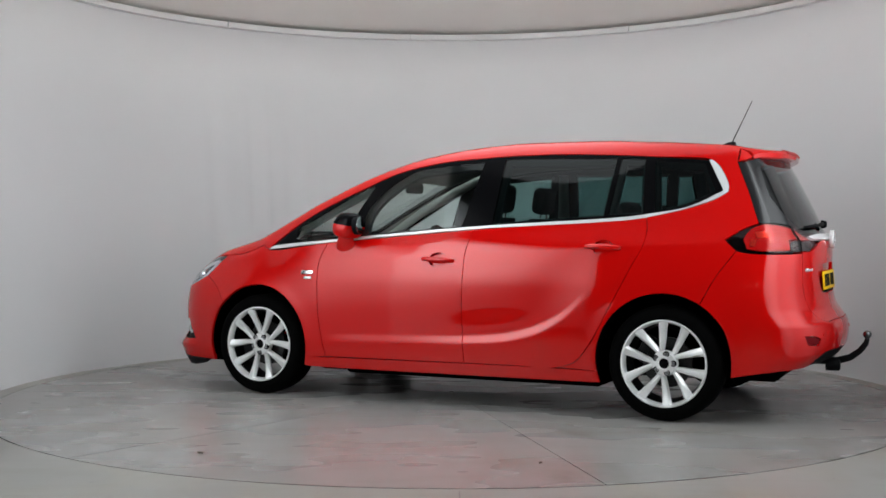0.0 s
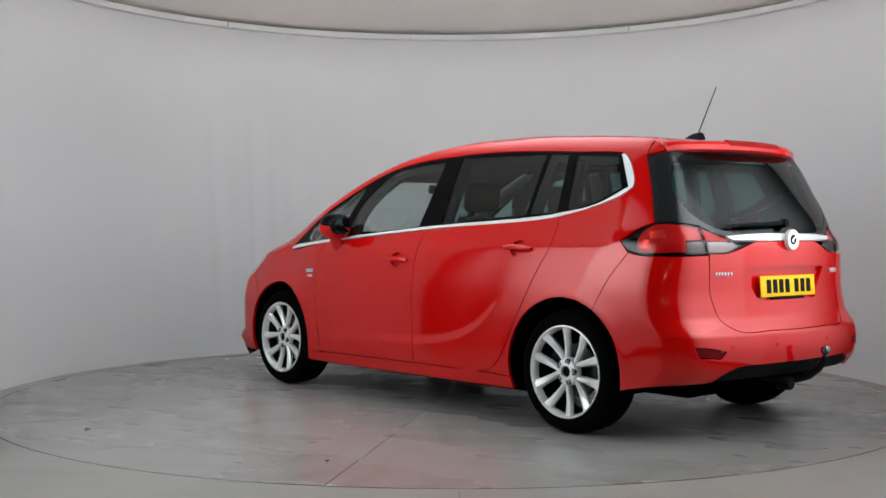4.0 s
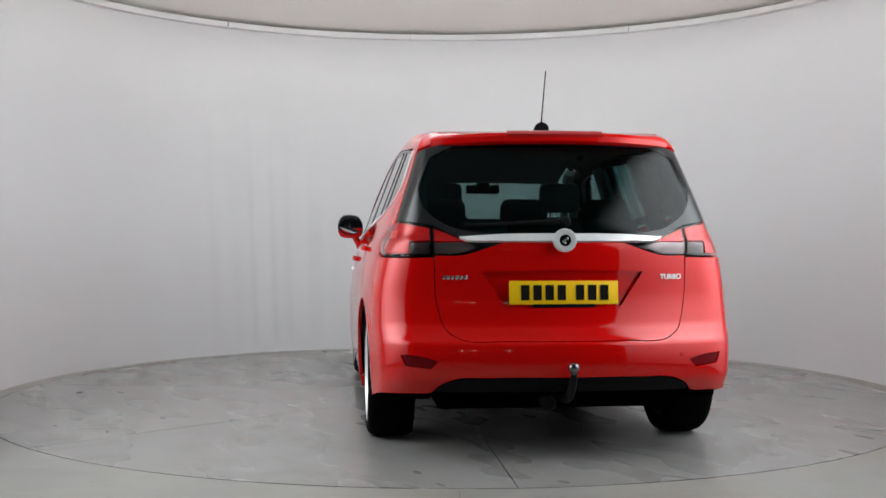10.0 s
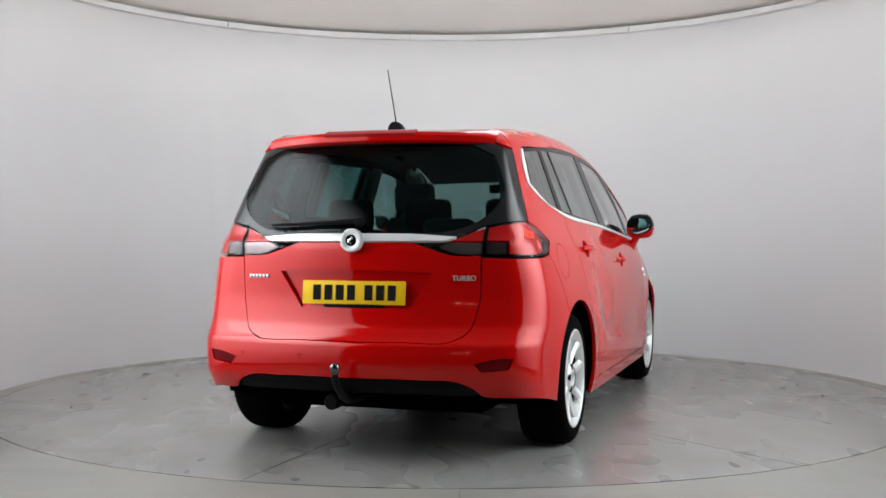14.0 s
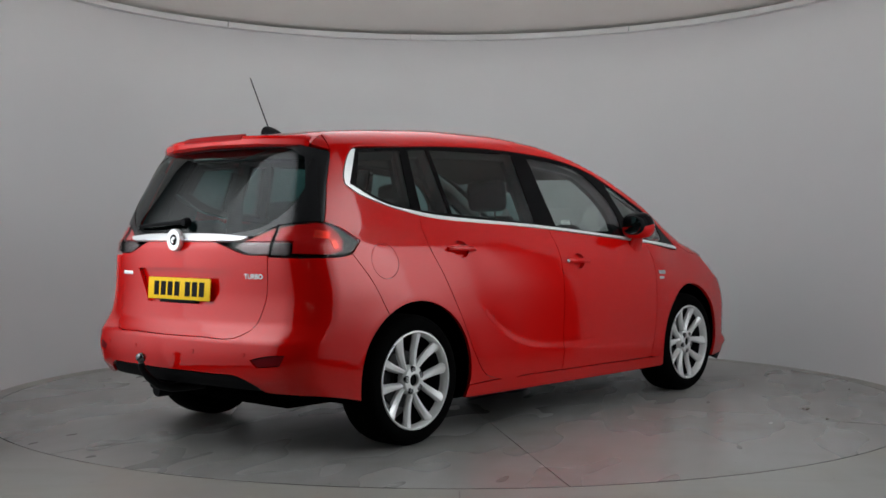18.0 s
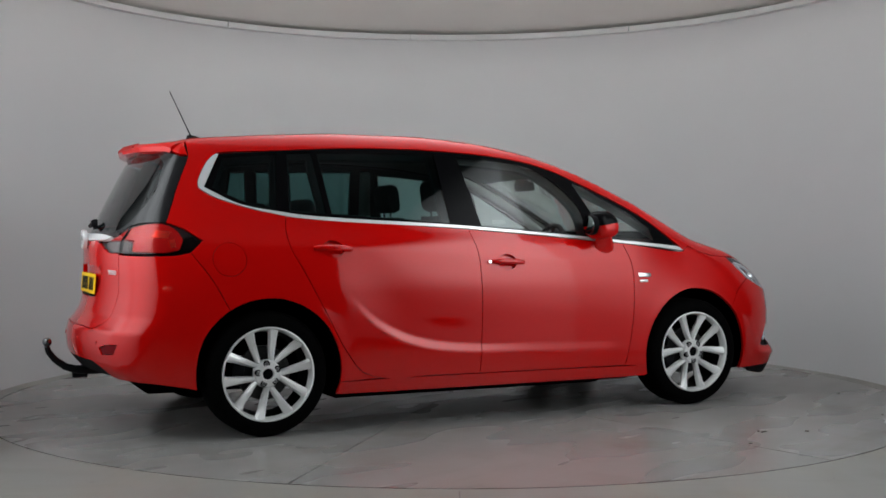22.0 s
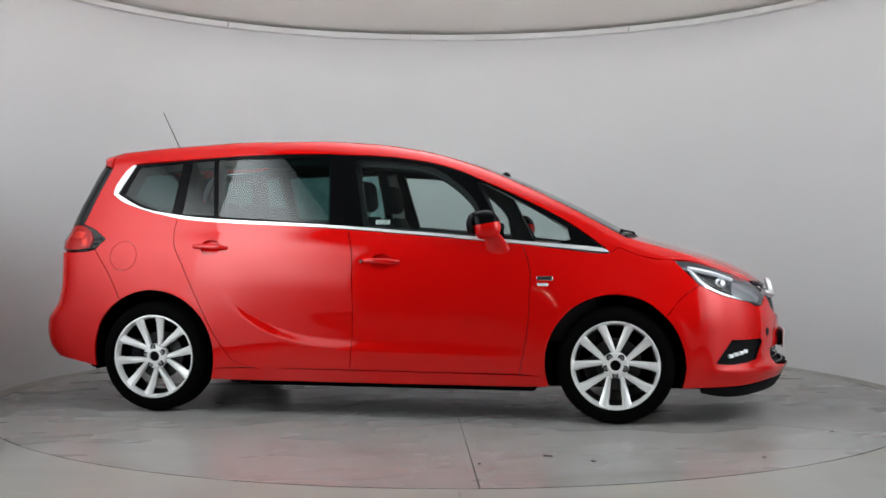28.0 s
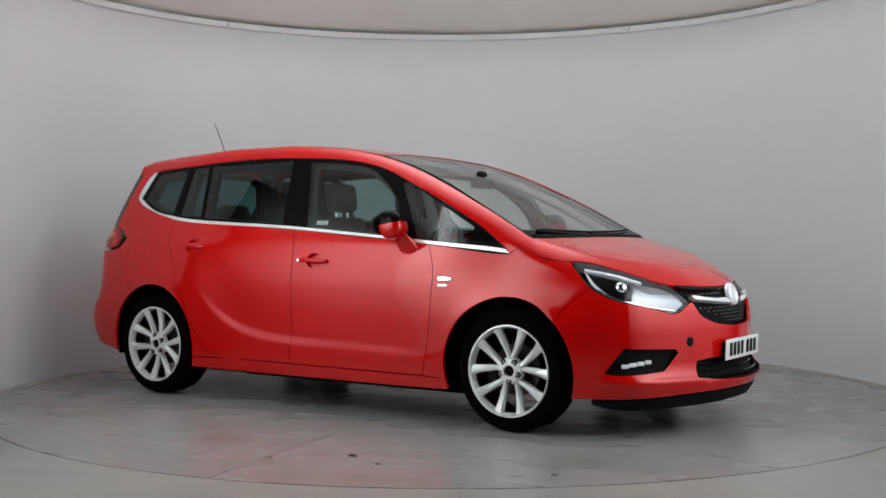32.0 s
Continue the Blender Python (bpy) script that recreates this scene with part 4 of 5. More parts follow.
# ---- the car's fittings ----
def on_side(x, z, s=1, out=0.0):
    """A place on the flank and the turn that lays +y along its outward normal."""
    p = wrap(run([x], [1.0]), [z])
    n = normal_at(p)[0]
    q = p[0] + n * out
    ex = Vector((1, 0, 0))
    n = Vector((n[0], n[1] * s, n[2])).normalized()
    ex = (ex - n * ex.dot(n)).normalized()
    m = Matrix((ex, n, ex.cross(n))).transposed().to_4x4()
    return Matrix.Translation((q[0], q[1] * s, q[2])) @ m


for doors, x, z in ((front_doors, .035, .912), (rear_doors, -1.02, .992)):
    panel("handle_cup", cup(x, z), RED, doors, "red recessed cup behind the handle", sink=.022, flange=-.020, gap=0)
    for k, s in enumerate((1, -1)):
        bm = bmesh.new()
        prev = None
        for i in range(13):
            u = -1 + i / 6
            r = .0155 * (1 - .35 * abs(u) ** 3)
            out = .026 - .020 * abs(u) ** 4
            ring = [bm.verts.new((u * .108, out + .009 * math.cos(a), r * math.sin(a) + .004 * u)) for a in [2 * math.pi * j / 10 for j in range(10)]]
            if prev:
                for j in range(10):
                    bm.faces.new((prev[j], ring[j], ring[(j + 1) % 10], prev[(j + 1) % 10]))
            else:
                bm.faces.new(ring)
            prev = ring
        bm.faces.new(prev)
        bmesh.ops.transform(bm, matrix=on_side(x, z, s), verts=bm.verts)
        part("handle", bm, RED, doors[k], "body-coloured pull handle")
        if x > 0 and s < 0:
            part("lock", lathe([(0, .006), (.009, .006), (.011, 0)], 16, on_side(x - .118, z, s, .01)), CHROME, doors[k], "chrome key lock")

# badges on the front fenders
for s in (1, -1):
    m = on_side(.985, .822, s)
    part("fender_badge", box(bmesh.new(), (.092, .008, .026), m @ pose(0, .003, 0), .004), CHROME, car, "small chrome fender badge")
    part("fender_badge", box(bmesh.new(), (.062, .006, .016), m @ pose(-.010, .003, -s * .036), .003), SATIN, car, "small bright lower badge")


# door mirrors
def mirror(s):
    def shell(z0, z1, grow=1.0):
        bm = bmesh.new()
        rows = []
        for i in range(11):
            v = z0 + (z1 - z0) * i / 10
            a = math.asin(max(-1, min(1, v)))
            r = max(.02, math.cos(a)) ** .55
            ring = []
            for j in range(28):
                b = 2 * math.pi * j / 28
                cx_, sy_ = math.cos(b), math.sin(b)
                px = (.100 if cx_ > 0 else .066) * math.copysign(abs(cx_) ** .75, cx_) * r * grow
                py = .088 * math.copysign(abs(sy_) ** .7, sy_) * r * grow * (1 - .10 * v)
                ring.append(bm.verts.new((px - .012 * v + .02 * (py / .1), py, .084 * v * grow)))
            rows.append(ring)
        for p, q in zip(rows, rows[1:]):
            for j in range(28):
                bm.faces.new((p[j], p[(j + 1) % 28], q[(j + 1) % 28], q[j]))
        bm.faces.new(rows[-1])
        bm.faces.new(list(reversed(rows[0])))
        bmesh.ops.transform(bm, matrix=pose(.635, .948, 1.124, 0, -10, 0), verts=bm.verts)
        bmesh.ops.scale(bm, vec=(1, s, 1), verts=bm.verts)
        return bm
    low = part("mirror", shell(-1, .06), RED, car, "red door mirror with a black cap")
    part("mirror_cap", shell(.04, 1, 1.015), BLACK_GLOSS, low, "black mirror cap")
    bm = lathe([(0, 0), (.85, 0), (1.0, -.03), (1.0, -.1)], 32, pose(.562, s * .948, 1.128, 0, 0, 90 + s * 9) @ Matrix.Diagonal((.076, .02, .054, 1)))
    part("mirror_glass", bm, MIRROR, low, "silver mirror glass")
    bm = lathe([(1.0, .1), (1.06, .3), (1.12, 0), (1.13, -1.2), (.9, -1.4)], 32, pose(.572, s * .948, 1.128, 0, 0, 90 + s * 9) @ Matrix.Diagonal((.076, .02, .054, 1)))
    part("mirror_frame", bm, BLACK, low, "black mirror surround")
    bm = bmesh.new()
    rows = []
    for i in range(9):
        t = i / 8
        c = Vector((.715 + .01 * t - .05 * t * t, .868 + .07 * t ** 1.6, .945 + .135 * t))
        ax, ay = .080 - .030 * t, .030 - .004 * t
        rows.append([bm.verts.new((c.x + ax * math.cos(b), s * (c.y + ay * math.sin(b)), c.z)) for b in [2 * math.pi * j / 16 for j in range(16)]])
    for p, q in zip(rows, rows[1:]):
        for j in range(16):
            bm.faces.new((p[j], p[(j + 1) % 16], q[(j + 1) % 16], q[j]))
    bm.faces.new(rows[-1])
    bm.faces.new(list(reversed(rows[0])))
    part("mirror_foot", bm, RED, low)


mirror(1)
mirror(-1)

# roof spoiler with the high brake light, and the aerial
TRAIL = spl([0, .3, .5, .6, .665], [-1.985, -1.955, -1.885, -1.830, -1.775])
verts, faces = [], []
ys = np.concatenate([-np.linspace(0, .60, 25)[::-1], np.linspace(0, .60, 25)[1:]])
front_z = lid(np.full(len(ys), -1.748), np.clip(np.abs(ys), 0, .62))[:, 2]
for y, zf in zip(ys, front_z):
    a = abs(y)
    drop = max(0, a - .56)
    zf = zf - .6 * max(0, a - .61)
    xt = float(TRAIL(a))
    zt = 1.566 - .04 * a ** 2 - .20 * drop - 1.6 * drop ** 2
    sec = [(-1.748, zf), (-1.748 + (xt + 1.748) * .35, zf - .3 * (zf - zt)), (-1.748 + (xt + 1.748) * .72, zf - .68 * (zf - zt) + .002), (xt + .012, zt + .004), (xt, zt - .012), (xt + .006, zt - .038), (xt + .03, zt - .050), (-1.82 - .05 * (1 - a), zt - .048), (-1.775, zt - .034)]
    verts += [(q[0], y, q[1]) for q in sec]
k = 9
for i in range(len(ys) - 1):
    for j in range(k):
        faces.append((i * k + j, (i + 1) * k + j, (i + 1) * k + (j + 1) % k, i * k + (j + 1) % k))
faces += [tuple(range(k)), tuple((len(ys) - 1) * k + j for j in reversed(range(k)))]
spoiler = link("roof_spoiler", verts, faces, RED, tailgate)
panel("spoiler_end", A([(-1.749, .55, None), (-1.80, .55, None), (-1.84, .57, 1.555), (-1.842, .61, 1.525), (-1.80, .665, 1.500), (-1.759, .69, 1.492)]), RED, [tailgate, tailgate], gap=0, proud=.002, flange=.02)
verts, faces = [], []
for i, y in enumerate(np.linspace(-.235, .235, 17)):
    xt = float(TRAIL(abs(y)))
    f = 1 - .25 * max(0, abs(y) - .20) / .035
    verts += [(xt + .035, y, 1.580), (xt + .010, y, 1.572), (xt - .004, y, 1.559), (xt + .002, y, 1.545), (xt + .035, y, 1.55)]
for i in range(16):
    for j in range(5):
        faces.append((i * 5 + j, (i + 1) * 5 + j, (i + 1) * 5 + (j + 1) % 5, i * 5 + (j + 1) % 5))
faces += [tuple(range(5)), tuple(80 + j for j in reversed(range(5)))]
link("brake_light", verts, faces, BRAKE_RED, spoiler, "dark red high-level brake light")
base_z = float(lid([-1.60], [0])[0][2])
bm = bmesh.new()
rows = []
for i in range(9):
    u = i / 8
    w, hgt = .036 * math.sin(math.pi * (.12 + .88 * (1 - u) ** .8) * .5) + .004, .052 * (1 - (u - .15) ** 2) * (1 if u < .8 else .8)
    rows.append([bm.verts.new((-1.607 + .15 * u, w * math.cos(b), base_z - .004 + (.002 - .02 * (u - .4) * 0) + hgt * max(0, math.sin(b)) ** .8 * (1 - .75 * u ** 2))) for b in [math.pi * j / 8 for j in range(9)]])
for p, q in zip(rows, rows[1:]):
    for j in range(8):
        bm.faces.new((p[j], p[j + 1], q[j + 1], q[j]))
bm.faces.new(rows[0])
aerial = part("aerial_base", bm, BLACK, car, "black shark-fin aerial base")
part("aerial_mast", tube([(-1.572, 0, base_z + .012), (-1.588, 0, base_z + .045), (-1.710, 0, 1.905)], [.0055, .0035, .0026], 8), BLACK, aerial, "thin black aerial mast")

# tailgate emblem, lettering, wiper
part("emblem", lathe([(0, .010), (.030, .012), (.040, .016), (.053, .014), (.056, .004), (.056, -.01)], 36, pose(-2.192, 0, 1.043, 0, 0, 90)), SATIN, tailgate, "round chrome emblem")
part("emblem_centre", lathe([(0, .014), (.026, .014), (.029, .010)], 30, pose(-2.192, 0, 1.043, 0, 0, 90)), BLACK_GLOSS, tailgate, "black emblem centre")
bm = box(bmesh.new(), (.030, .004, .012), pose(-2.207, 0, 1.048, 0, 30, 90), .002)
box(bm, (.024, .004, .010), pose(-2.207, .006, 1.034, 0, -35, 90), .002)
part("emblem_mark", bm, CHROME, tailgate)
for i in range(6):
    y = .565 - i * .0205
    p = wrap(run([-2.12], [y]), [.868])[0]
    part("letter_bar", box(bmesh.new(), (.006, .014, .019), pose(p[0] - .002, p[1], p[2], 0, 0, 6), .002), CHROME, tailgate, "small chrome letter bar")
cu = bpy.data.curves.new("lettering", "FONT")
cu.body, cu.size, cu.extrude, cu.align_x = "TURBO", .034, .002, "CENTER"
tmp = new("lettering", cu)
me = bpy.data.meshes.new_from_object(tmp.evaluated_get(bpy.context.evaluated_depsgraph_get()))
bpy.data.objects.remove(tmp)
me.materials.append(SATIN)
ob = new("lettering", me)
ob.parent = tailgate
p = wrap(run([-2.12], [.53]), [.868])[0]
ob.matrix_basis = Matrix.Translation((p[0] - .004, -p[1], p[2] - .010)) @ Matrix(((0.20, 0, -.98, 0), (-.98, 0, -.20, 0), (0, 1, 0, 0), (0, 0, 0, 1)))
tagged(ob, "small chrome lettering")
pts = []
for i in range(9):
    y = -.02 + .48 * i / 8
    z = 1.134 - .020 * i / 8
    q = wrap(run([-2.1], [abs(y)]), [z])[0]
    pts.append((q[0] - .020 + .006 * (i == 8), y, z))
wiper = part("rear_wiper", tube(pts, [.014, .013, .012, .010, .009, .009, .008, .007, .006], 8), BLACK, tailgate, "black rear wiper arm")
part("wiper_cover", lathe([(0, .03), (.018, .028), (.024, .015), (.026, -.005)], 18, pose(pts[0][0] + .005, -.015, 1.132, 0, 0, 90)), BLACK, wiper)


# number plates: plain bars stand for the characters
def plate(m, board, label, parent):
    p = part("number_plate", box(bmesh.new(), (.520, .006, .111), m, .002), board, parent, label)
    for i in range(7):
        x = -.185 + i * .058 + (.030 if i > 3 else 0)
        part("plate_bar", box(bmesh.new(), (.040, .003, .072), m @ pose(x, -.0035, 0)), INK, p)
    return p


plate(pose(-2.172, 0, .797, -4, 0, -90), YELLOW, "yellow rear number plate with dark bars", tailgate)
part("plate_handle", box(bmesh.new(), (.05, .30, .016), pose(-2.158, 0, .735), .005), BLACK, tailgate, "black tailgate grip under the plate")
plate(pose(2.362, 0, .447, 2, 0, 90), WHITE, "white front number plate with dark bars", car)
part("plate_bracket", box(bmesh.new(), (.03, .44, .09), pose(2.342, 0, .447), .008), BLACK, car)

# tow bar
ball = part("tow_bar", tube([(-2.02, 0, .300), (-2.15, 0, .300), (-2.23, 0, .304), (-2.30, 0, .326), (-2.355, 0, .368), (-2.388, 0, .412), (-2.396, 0, .44)], [.024, .024, .023, .021, .019, .017, .015], 12), IRON, car, "dark steel swan-neck tow bar")
part("tow_ball", lathe([(0, .030)] + [(.025 * math.sin(a), .005 + .025 * math.cos(a)) for a in np.linspace(.2, 2.6, 12)] + [(.012, -.03)], 20, pose(-2.396, 0, .462, 90)), BALL, ball, "shiny dark steel tow ball")
part("tow_socket", lathe([(0, .03), (.03, .03), (.036, .02), (.036, -.05), (0, -.05)], 20, pose(-2.22, .085, .285, 0, 0, 90)), BLACK, ball, "black electric socket")
part("tow_bracket", box(bmesh.new(), (.10, .46, .05), pose(-2.0, 0, .35), .01), IRON, ball)
part("exhaust_pipe", tube([(-1.0, .45, .26), (-1.5, .48, .27), (-1.72, .48, .28)], .024, 14), IRON, car)

# bumper sensors
for y, z in ((.462, .505), (.16, .51)):
    for s in (1, -1):
        p = wrap(run([2.2], [y]), [z])
        n = normal_at(p)[0]
        if y > .3:
            part("tow_eye_hole", lathe([(0, .002), (.025, .002), (.027, -.004)], 20, Matrix.Translation((p[0][0], s * p[0][1], p[0][2])) @ pose(0, 0, 0, 0, 0, math.degrees(math.atan2(s * n[1], n[0])) - 90)), BLACK, car, "black round cap in the bumper") if s < 0 else None
for y in (.58, .24):
    for s in (1, -1):
        p = wrap(run([-2.3], [y]), [.505])
        n = normal_at(p)[0]
        part("parking_sensor", lathe([(0, .0025), (.010, .0025), (.012, -.003)], 16, Matrix.Translation((p[0][0], s * p[0][1], p[0][2])) @ pose(0, 0, 0, 0, 0, math.degrees(math.atan2(s * n[1], n[0])) - 90)), RED, car, "red round parking sensor")

# grille: bright wing bars, mesh of short dark bars, emblem
wing = A([(2.232, .418, .742), (2.28, .25, .722), (2.31, .10, .712), (2.315, .075, .692), (2.29, .20, .702), (2.24, .40, .722)])
panel("grille_bar", wing, SATIN, car, "chrome grille wing", proud=.010, flange=.03, gap=0)
mesh = []
for r in range(9):
    z = .600 + r * .0185
    half = .10 + .33 * min(1, (z - .585) / .10)
    n = int(half * 2 / .044)
    for i in range(-n // 2, n // 2 + 1):
        y = (i + .5 * (r % 2)) * .044
        if abs(y) < half - .02 and not (z > .685 and abs(y) > -1 and z < .745 and abs(y) > .07):
            p = wrap(run([2.3], [abs(y)]), [z])[0]
            mesh.append((p[0] - .028, math.copysign(p[1], y), p[2]))
grille_back = part("grille_frame", tube([(2.325, 0, .588), (2.315, .14, .592)], .004, 6), BLACK, car, "black grille frame")
for x, y, z in mesh:
    part("grille_link", box(bmesh.new(), (.012, .018, .0055), pose(x, y, z, 0, 0, 22 if y > 0 else -22)), GRILLE, grille_back)
part("hood_edge_strip", tube([(float(lid([xx], [yy])[0][0]) + .015, s * yy, float(lid([xx], [yy])[0][2]) - .018) for s, rng in ((1, np.linspace(.45, 0, 12)), (-1, np.linspace(0, .45, 12)[1:])) for yy in rng for xx in [2.243 - .105 * (yy / .45) ** 2]], .010, 8), BLACK_GLOSS, car)
part("emblem", lathe([(0, .008), (.040, .010), (.046, .016), (.060, .011), (.064, .002), (.064, -.012)], 40, pose(2.300, 0, .738, 14, 0, -90)), SATIN, car, "round chrome front emblem")
part("emblem_centre", lathe([(0, .012), (.034, .012), (.040, .006)], 32, pose(2.300, 0, .738, 14, 0, -90)), SATIN, car)
for r in range(3):
    z = .318 + r * .032
    pts = []
    for y in np.linspace(-.43, .43, 21):
        q = wrap(run([2.3], [abs(y)]), [z])[0]
        pts.append((q[0] - .022, y, z))
    part("intake_slat", tube(pts, .006, 6), BLACK_GLOSS, car)

# headlamps: bright surrounds, projector and daytime strip inside the lens
panel("headlamp_reflector", A([(2.02, .64, .815), (2.10, .53, .795), (2.18, .475, .745), (2.21, .47, .705), (2.205, .54, .672), (2.11, .685, .698), (2.03, .75, .718), (2.01, .70, .77)]), LAMP_BRIGHT, car, "bright headlamp reflector", sink=.022, flange=.02)
panel("headlamp_mask", A([(1.748, .810, .890), (1.894, .756, .862), (1.983, .698, .836), (2.035, .690, .796), (2.060, .705, .750), (1.997, .779, .749), (1.898, .823, .775), (1.808, .830, .832)]), BLACK_GLOSS, car, "black headlamp inner mask", sink=.030, flange=.02)
panel("daytime_strip", A([(1.785, .795, .897), (1.938, .712, .864), (2.045, .635, .826), (2.047, .641, .814), (1.94, .722, .851), (1.79, .803, .883)]), LAMP_WHITE, car, "white daytime light strip", sink=.008, flange=.015, gap=.001)
panel("daytime_strip", A([(1.790, .806, .880), (1.808, .808, .868), (1.860, .820, .814), (1.928, .814, .764), (1.910, .822, .762), (1.845, .828, .806)]), LAMP_WHITE, car, "white daytime light strip", sink=.008, flange=.015, gap=.001)
panel("lower_strip", A([(1.88, .825, .788), (1.96, .80, .752), (2.10, .69, .704), (2.20, .55, .676), (2.20, .55, .668), (2.10, .695, .694), (1.955, .81, .742), (1.87, .83, .780)]), CHROME, car, "bright lower headlamp trim", sink=.008, flange=.012)
for s in (1, -1):
    for x, y, z, rr in ((1.990, .748, .788, .032),):
        q = wrap(run([x], [y]), [z])[0]
        part("projector", lathe([(0, .022), (.6 * rr, .018), (rr, .004), (rr + .003, -.02)], 24, Matrix.Translation((q[0] - .024, s * (q[1] - .026), q[2])) @ pose(0, 0, 0, 0, 0, -90 + s * 40)), CHROME, car, "round chrome headlamp projector")
    for x, y, z, w in ((2.038, .806, .388, .044), (2.069, .778, .395, .041), (2.098, .746, .401, .041), (2.127, .711, .407, .036)):
        q = wrap(run([x], [y]), [z])[0]
        part("fog_light", box(bmesh.new(), (.014, w, .022), Matrix.Translation((q[0] - .014, s * (q[1] - .010), z)) @ pose(0, 0, 0, 0, 0, s * 42), .005), LAMP_WHITE, car, "bright fog light segment")

# windscreen wipers, cowl
for y0, y1 in ((-.62, .02), (-.10, .60)):
    pts = []
    for i in range(9):
        y = y0 + (y1 - y0) * i / 8
        x = 1.452 - .06 * (abs(y) / .6) ** 2 + (.02 if i < 1 else 0)
        z = float(lid([x], [abs(y)])[0][2])
        pts.append((x, y, z + .008))
    part("front_wiper", tube(pts, [.010, .008, .007, .007, .006, .006, .006, .005, .005], 8), BLACK, car, "black windscreen wiper")
for s in (1, -1):
    pts = [(x, s * (y - .012), float(lid([x], [y - .012])[0][2]) - .020) for x, y in ROOF_EDGE[:6]]
    part("screen_seal", tube(pts, .018, 8), BLACK, car, "black rubber seal of the windscreen")
part("cowl", tube([(1.478 - .05 * (abs(y) / .7) ** 2, y, float(lid([1.478 - .05 * (abs(y) / .7) ** 2], [abs(y)])[0][2]) - .012) for y in np.linspace(-.70, .70, 21)], .016, 8), BLACK, car, "black cowl below the windscreen")


# ---- cabin ----
def strip(name, s0, s1, z0, z1, depth, material, parent, label=""):
    ss, zz = np.meshgrid(np.linspace(s0, s1, 40), np.linspace(z0, z1, 8))
    p = wrap(ss.ravel(), zz.ravel(), depth)
    f = [(i * 40 + j, i * 40 + j + 1, (i + 1) * 40 + j + 1, (i + 1) * 40 + j) for i in range(7) for j in range(39)]
    for s in (1, -1):
        link(name, p * (1, s, 1), f, material, parent, label)


strip("door_trim", float(run(-.93, 1)), float(run(.92, 1)), .26, 1.0, .075, TRIM, car, "dark inner door trim")
strip("upper_door_trim", float(run(-1.28, 1)), float(run(-.17, 1)), .97, 1.088, .06, TRIM, car)
strip("upper_door_trim", float(run(-.17, 1)), float(run(.55, 1)), .97, 1.04, .06, TRIM, car)
strip("rear_trim", float(run(-1.9, .9)), float(run(-.9, 1)), .80, 1.14, .08, TRIM, car, "dark rear side trim")
xx, yy = np.meshgrid(np.linspace(-1.70, .62, 24), np.linspace(-.53, .53, 14))
p = lid(xx.ravel(), np.abs(yy.ravel()), .035)
p[:, 1] = yy.ravel()
link("headliner", p, [(i * 24 + j, i * 24 + j + 1, (i + 1) * 24 + j + 1, (i + 1) * 24 + j) for i in range(13) for j in range(23)], LINING, car, "grey headliner")
bm = bmesh.new()
rows = []
for y in np.linspace(-.72, .72, 13):
    hood_v = .03 * math.exp(-((y + .38) / .18) ** 2)
    prof = [(1.32, .96), (1.15, .99), (.98, 1.0), (.86, .985 + hood_v), (.78, .93 + hood_v), (.74, .84), (.80, .70), (.95, .45), (1.32, .45)]
    rows.append([bm.verts.new((x - .06 * (y / .72) ** 2, y, z)) for x, z in prof])
for p_, q_ in zip(rows, rows[1:]):
    for j in range(9):
        bm.faces.new((p_[j], p_[(j + 1) % 9], q_[(j + 1) % 9], q_[j]))
bm.faces.new(rows[0])
bm.faces.new(rows[-1])
part("dashboard", bm, TRIM, car, "dark grey dashboard")
wheel_m = pose(.60, -.38, .955, 0, -68, 0)
bm = bmesh.new()
R, r = .185, .016
rings = [[bm.verts.new(((R + r * math.cos(b)) * math.cos(a), (R + r * math.cos(b)) * math.sin(a), r * math.sin(b))) for b in [2 * math.pi * j / 10 for j in range(10)]] for a in [2 * math.pi * i / 36 for i in range(36)]]
for i in range(36):
    for j in range(10):
        bm.faces.new((rings[i][j], rings[(i + 1) % 36][j], rings[(i + 1) % 36][(j + 1) % 10], rings[i][(j + 1) % 10]))
box(bm, (.36, .035, .02), pose(0, 0, -.005), .006)
box(bm, (.03, .18, .02), pose(0, -.09, -.005), .006)
box(bm, (.12, .12, .05), pose(0, 0, -.005), .02)
bmesh.ops.transform(bm, matrix=wheel_m @ pose(0, 0, 0, 0, 0, 90), verts=bm.verts)
part("steering_wheel", bm, BLACK, car, "black steering wheel")
im = part("inside_mirror", box(bmesh.new(), (.03, .24, .065), pose(.655, 0, 1.392, 0, -12, 0), .014), BLACK, car, "black interior mirror")
part("mirror_stem", box(bmesh.new(), (.05, .09, .09), pose(.64, 0, 1.432, 0, 40, 0), .02), BLACK, im)
for s in (1, -1):
    part("pillar_trim", tube([(1.22, s * .70, 1.06), (.90, s * .645, 1.25), (.60, s * .60, 1.40), (.34, s * .57, 1.50)], .032, 12), HEADLINER, car, "pale windscreen pillar trim")
    part("b_pillar_trim", tube([(-.20, s * .76, .95), (-.22, s * .71, 1.25), (-.25, s * .62, 1.49)], [.05, .04, .035], 10), HEADLINER, car, "pale centre pillar trim")
    part("c_pillar_trim", tube([(-1.25, s * .74, .95), (-1.25, s * .71, 1.25), (-1.24, s * .635, 1.50)], [.06, .045, .04], 10), TRIM, car)
    part("d_pillar_trim", tube([(-1.86, s * .70, 1.05), (-1.78, s * .66, 1.30), (-1.70, s * .58, 1.52)], [.07, .05, .05], 10), TRIM, car)


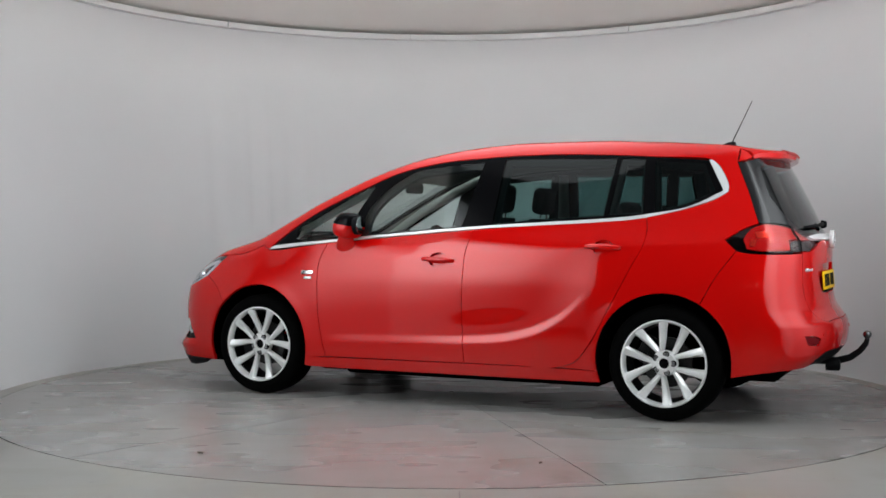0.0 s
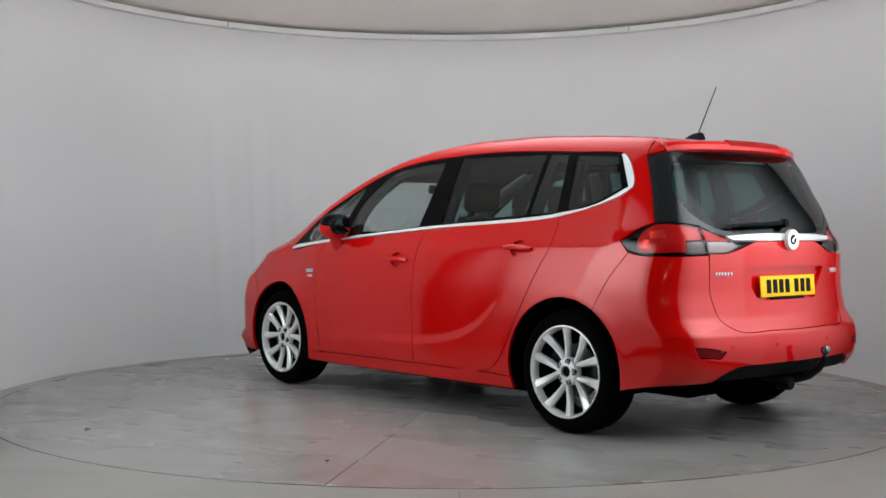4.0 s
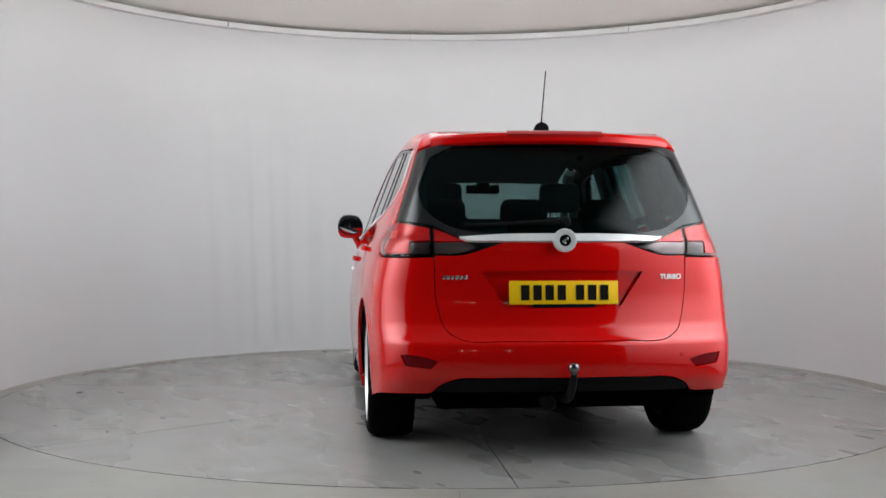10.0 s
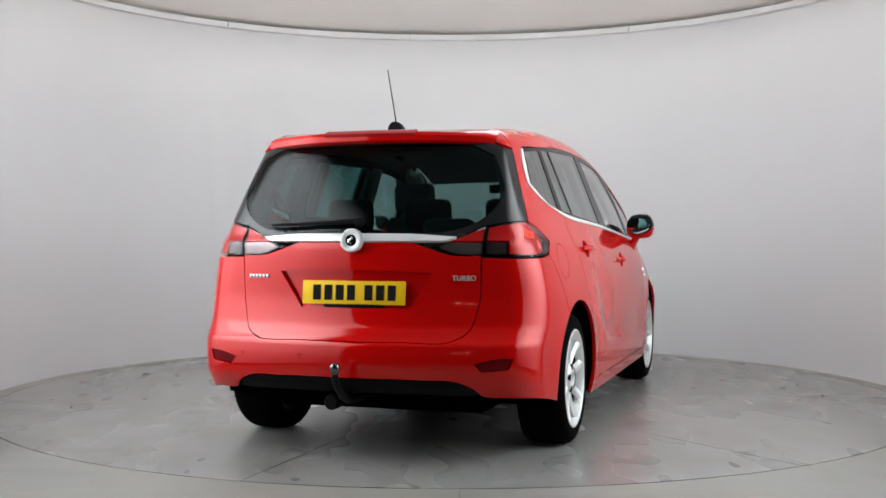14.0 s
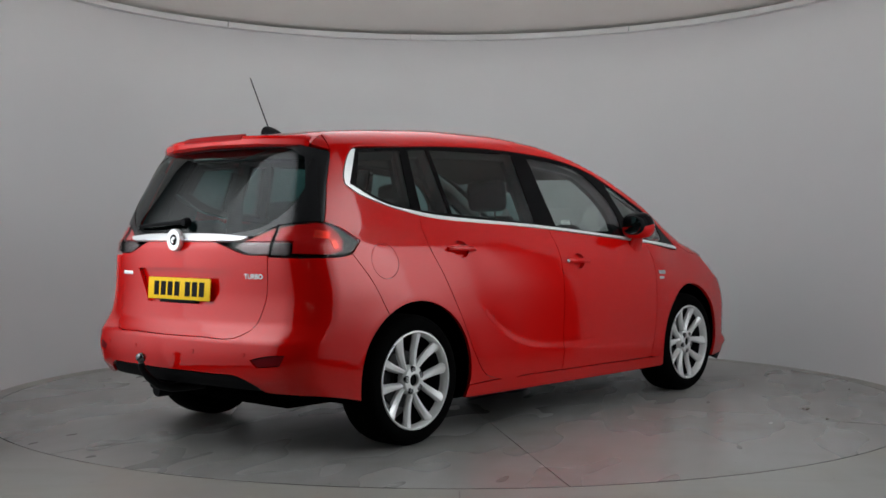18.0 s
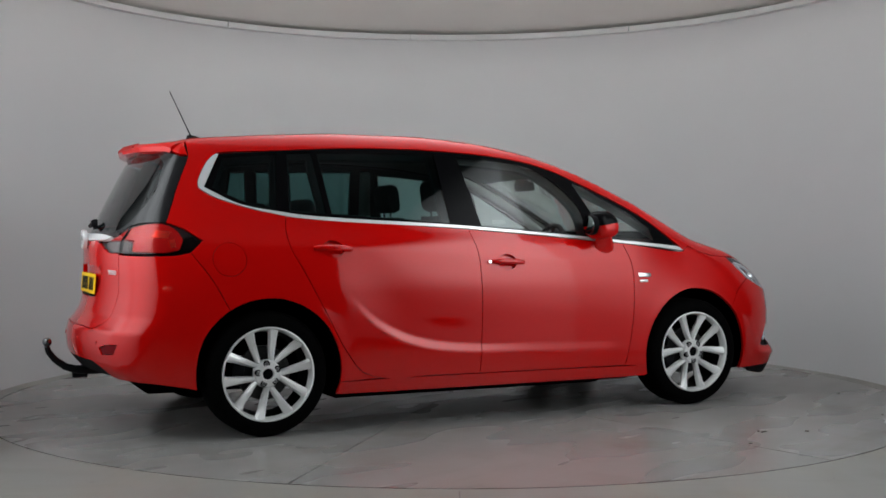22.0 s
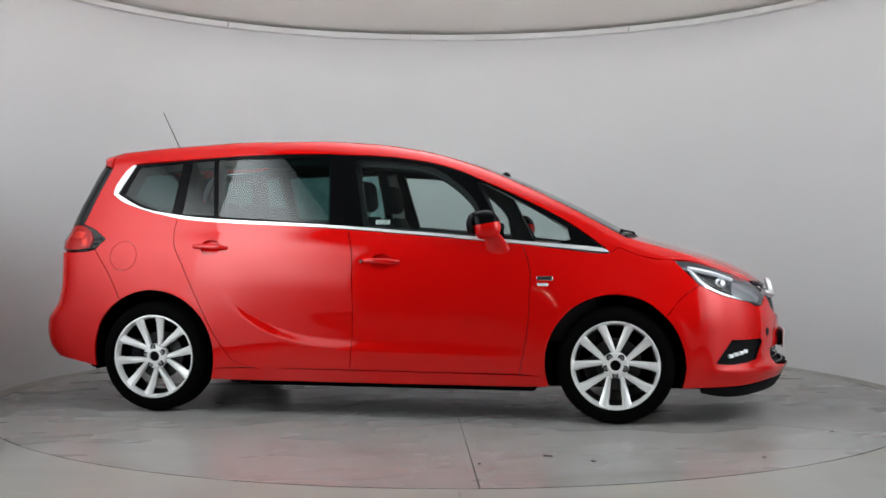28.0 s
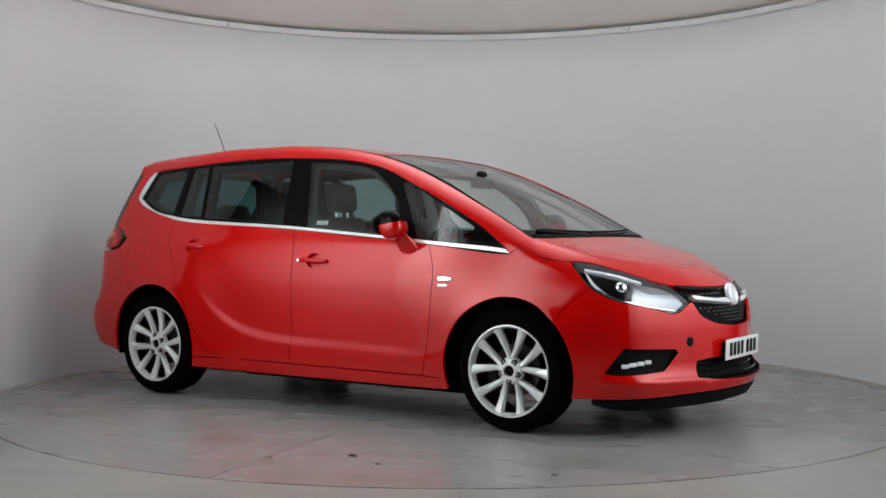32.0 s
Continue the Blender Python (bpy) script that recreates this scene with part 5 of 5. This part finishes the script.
def seat(x, y, w, name="seat", top=1.14):
    st = part(name, box(bmesh.new(), (.50, w, .17), pose(x + .24, y, .56, 0, -6, 0), .05, 3), CLOTH, car, "dark grey cloth seat")
    bm = bmesh.new()
    rows = []
    for i in range(10):
        t = i / 9
        ww = w * (.46 + .05 * math.sin(math.pi * t) - .12 * t ** 4)
        th = .085 - .03 * t
        cx_, cz_ = x - .02 - .20 * t, .58 + (top - .58) * t
        rows.append([bm.verts.new((cx_ + th * math.copysign(abs(math.sin(b)) ** .7, math.sin(b)), y + ww * math.copysign(abs(math.cos(b)) ** .45, math.cos(b)), cz_)) for b in [2 * math.pi * j / 20 for j in range(20)]])
    for p, q in zip(rows, rows[1:]):
        for j in range(20):
            bm.faces.new((p[j], p[(j + 1) % 20], q[(j + 1) % 20], q[j]))
    bm.faces.new(rows[0])
    bm.faces.new(rows[-1])
    part("backrest", bm, CLOTH, st)
    part("headrest", box(bmesh.new(), (.10, .27 if w > .4 else .23, .19), pose(x - .235, y, top + .125, 0, -8, 0), .045, 3), CLOTH, st)
    for dy in (-.06, .06):
        part("headrest_post", tube([(x - .225, y + dy, top - .03), (x - .235, y + dy, top + .08)], .006, 8), CHROME, st)


for y in (-.385, .385):
    seat(.05, y, .50, "front_seat", 1.18)
for y in (-.47, 0, .47):
    seat(-.82, y, .44, "middle_seat", 1.05)
for y in (-.34, .34):
    seat(-1.50, y, .46, "rear_seat", .93)


# small white notice inside the off-side front window
m = on_side(.025, 1.145, -1, -.008)
notice = part("window_notice", box(bmesh.new(), (.085, .0015, .026), m), WHITE, car, "small white notice inside the window")
for dz in (-.006, .006):
    part("notice_bar", box(bmesh.new(), (.064, .0015, .003), m @ pose(0, .0015, dz)), INK, notice)


# dry leaf crumbs lying on the turntable, and the joint in the outer floor
rng = random.Random(7)
for x, y, size in ((.85, -2.15, .034), (.83, -2.13, .018), (.19, 2.50, .030), (1.87, -2.0, .016), (1.07, -2.24, .020), (-1.40, 2.02, .014), (.55, -2.40, .012), (2.3, -1.2, .012)):
    bm = bmesh.new()
    top = [bm.verts.new((size * rng.uniform(.6, 1.0) * math.cos(a), size * .55 * rng.uniform(.6, 1.0) * math.sin(a), .003 + .006 * rng.random())) for a in np.linspace(0, 2 * math.pi, 8, endpoint=False)]
    mid_v = bm.verts.new((0, 0, .009))
    for i in range(8):
        bm.faces.new((top[i], top[(i + 1) % 8], mid_v))
    r = bmesh.ops.extrude_face_region(bm, geom=list(bm.faces))
    bmesh.ops.translate(bm, vec=(0, 0, -.003), verts=[g for g in r["geom"] if isinstance(g, bmesh.types.BMVert)])
    bmesh.ops.transform(bm, matrix=pose(0, 0, 0, 0, 0, 155.09) @ pose(x, y, 0, 0, 0, rng.uniform(0, 180)), verts=bm.verts)
    part("leaf_crumb", bm, LEAF, turntable, "small dry brown leaf crumb")
part("floor_joint", box(bmesh.new(), (.006, 3.2, .004), pose(.035, -4.62, .001)), MARK, floor, "thin dark floor joint")


# ---- what turns ----
def motions():
    heading, rate = 155.09, -5.8908
    steps = [i * 1.0 for i in range(33)]
    off = Vector((-0.2414, -0.2736, 0.0))
    rows = []
    for t in steps:
        turn = pose(0, 0, 0, 0, 0, heading + rate * t)
        rows.append((t, turn @ Matrix.Translation(off)))
    walk(car, rows)
    walk(turntable, [(t, pose(0, 0, 0, 0, 0, rate * t)) for t in steps])


motions()
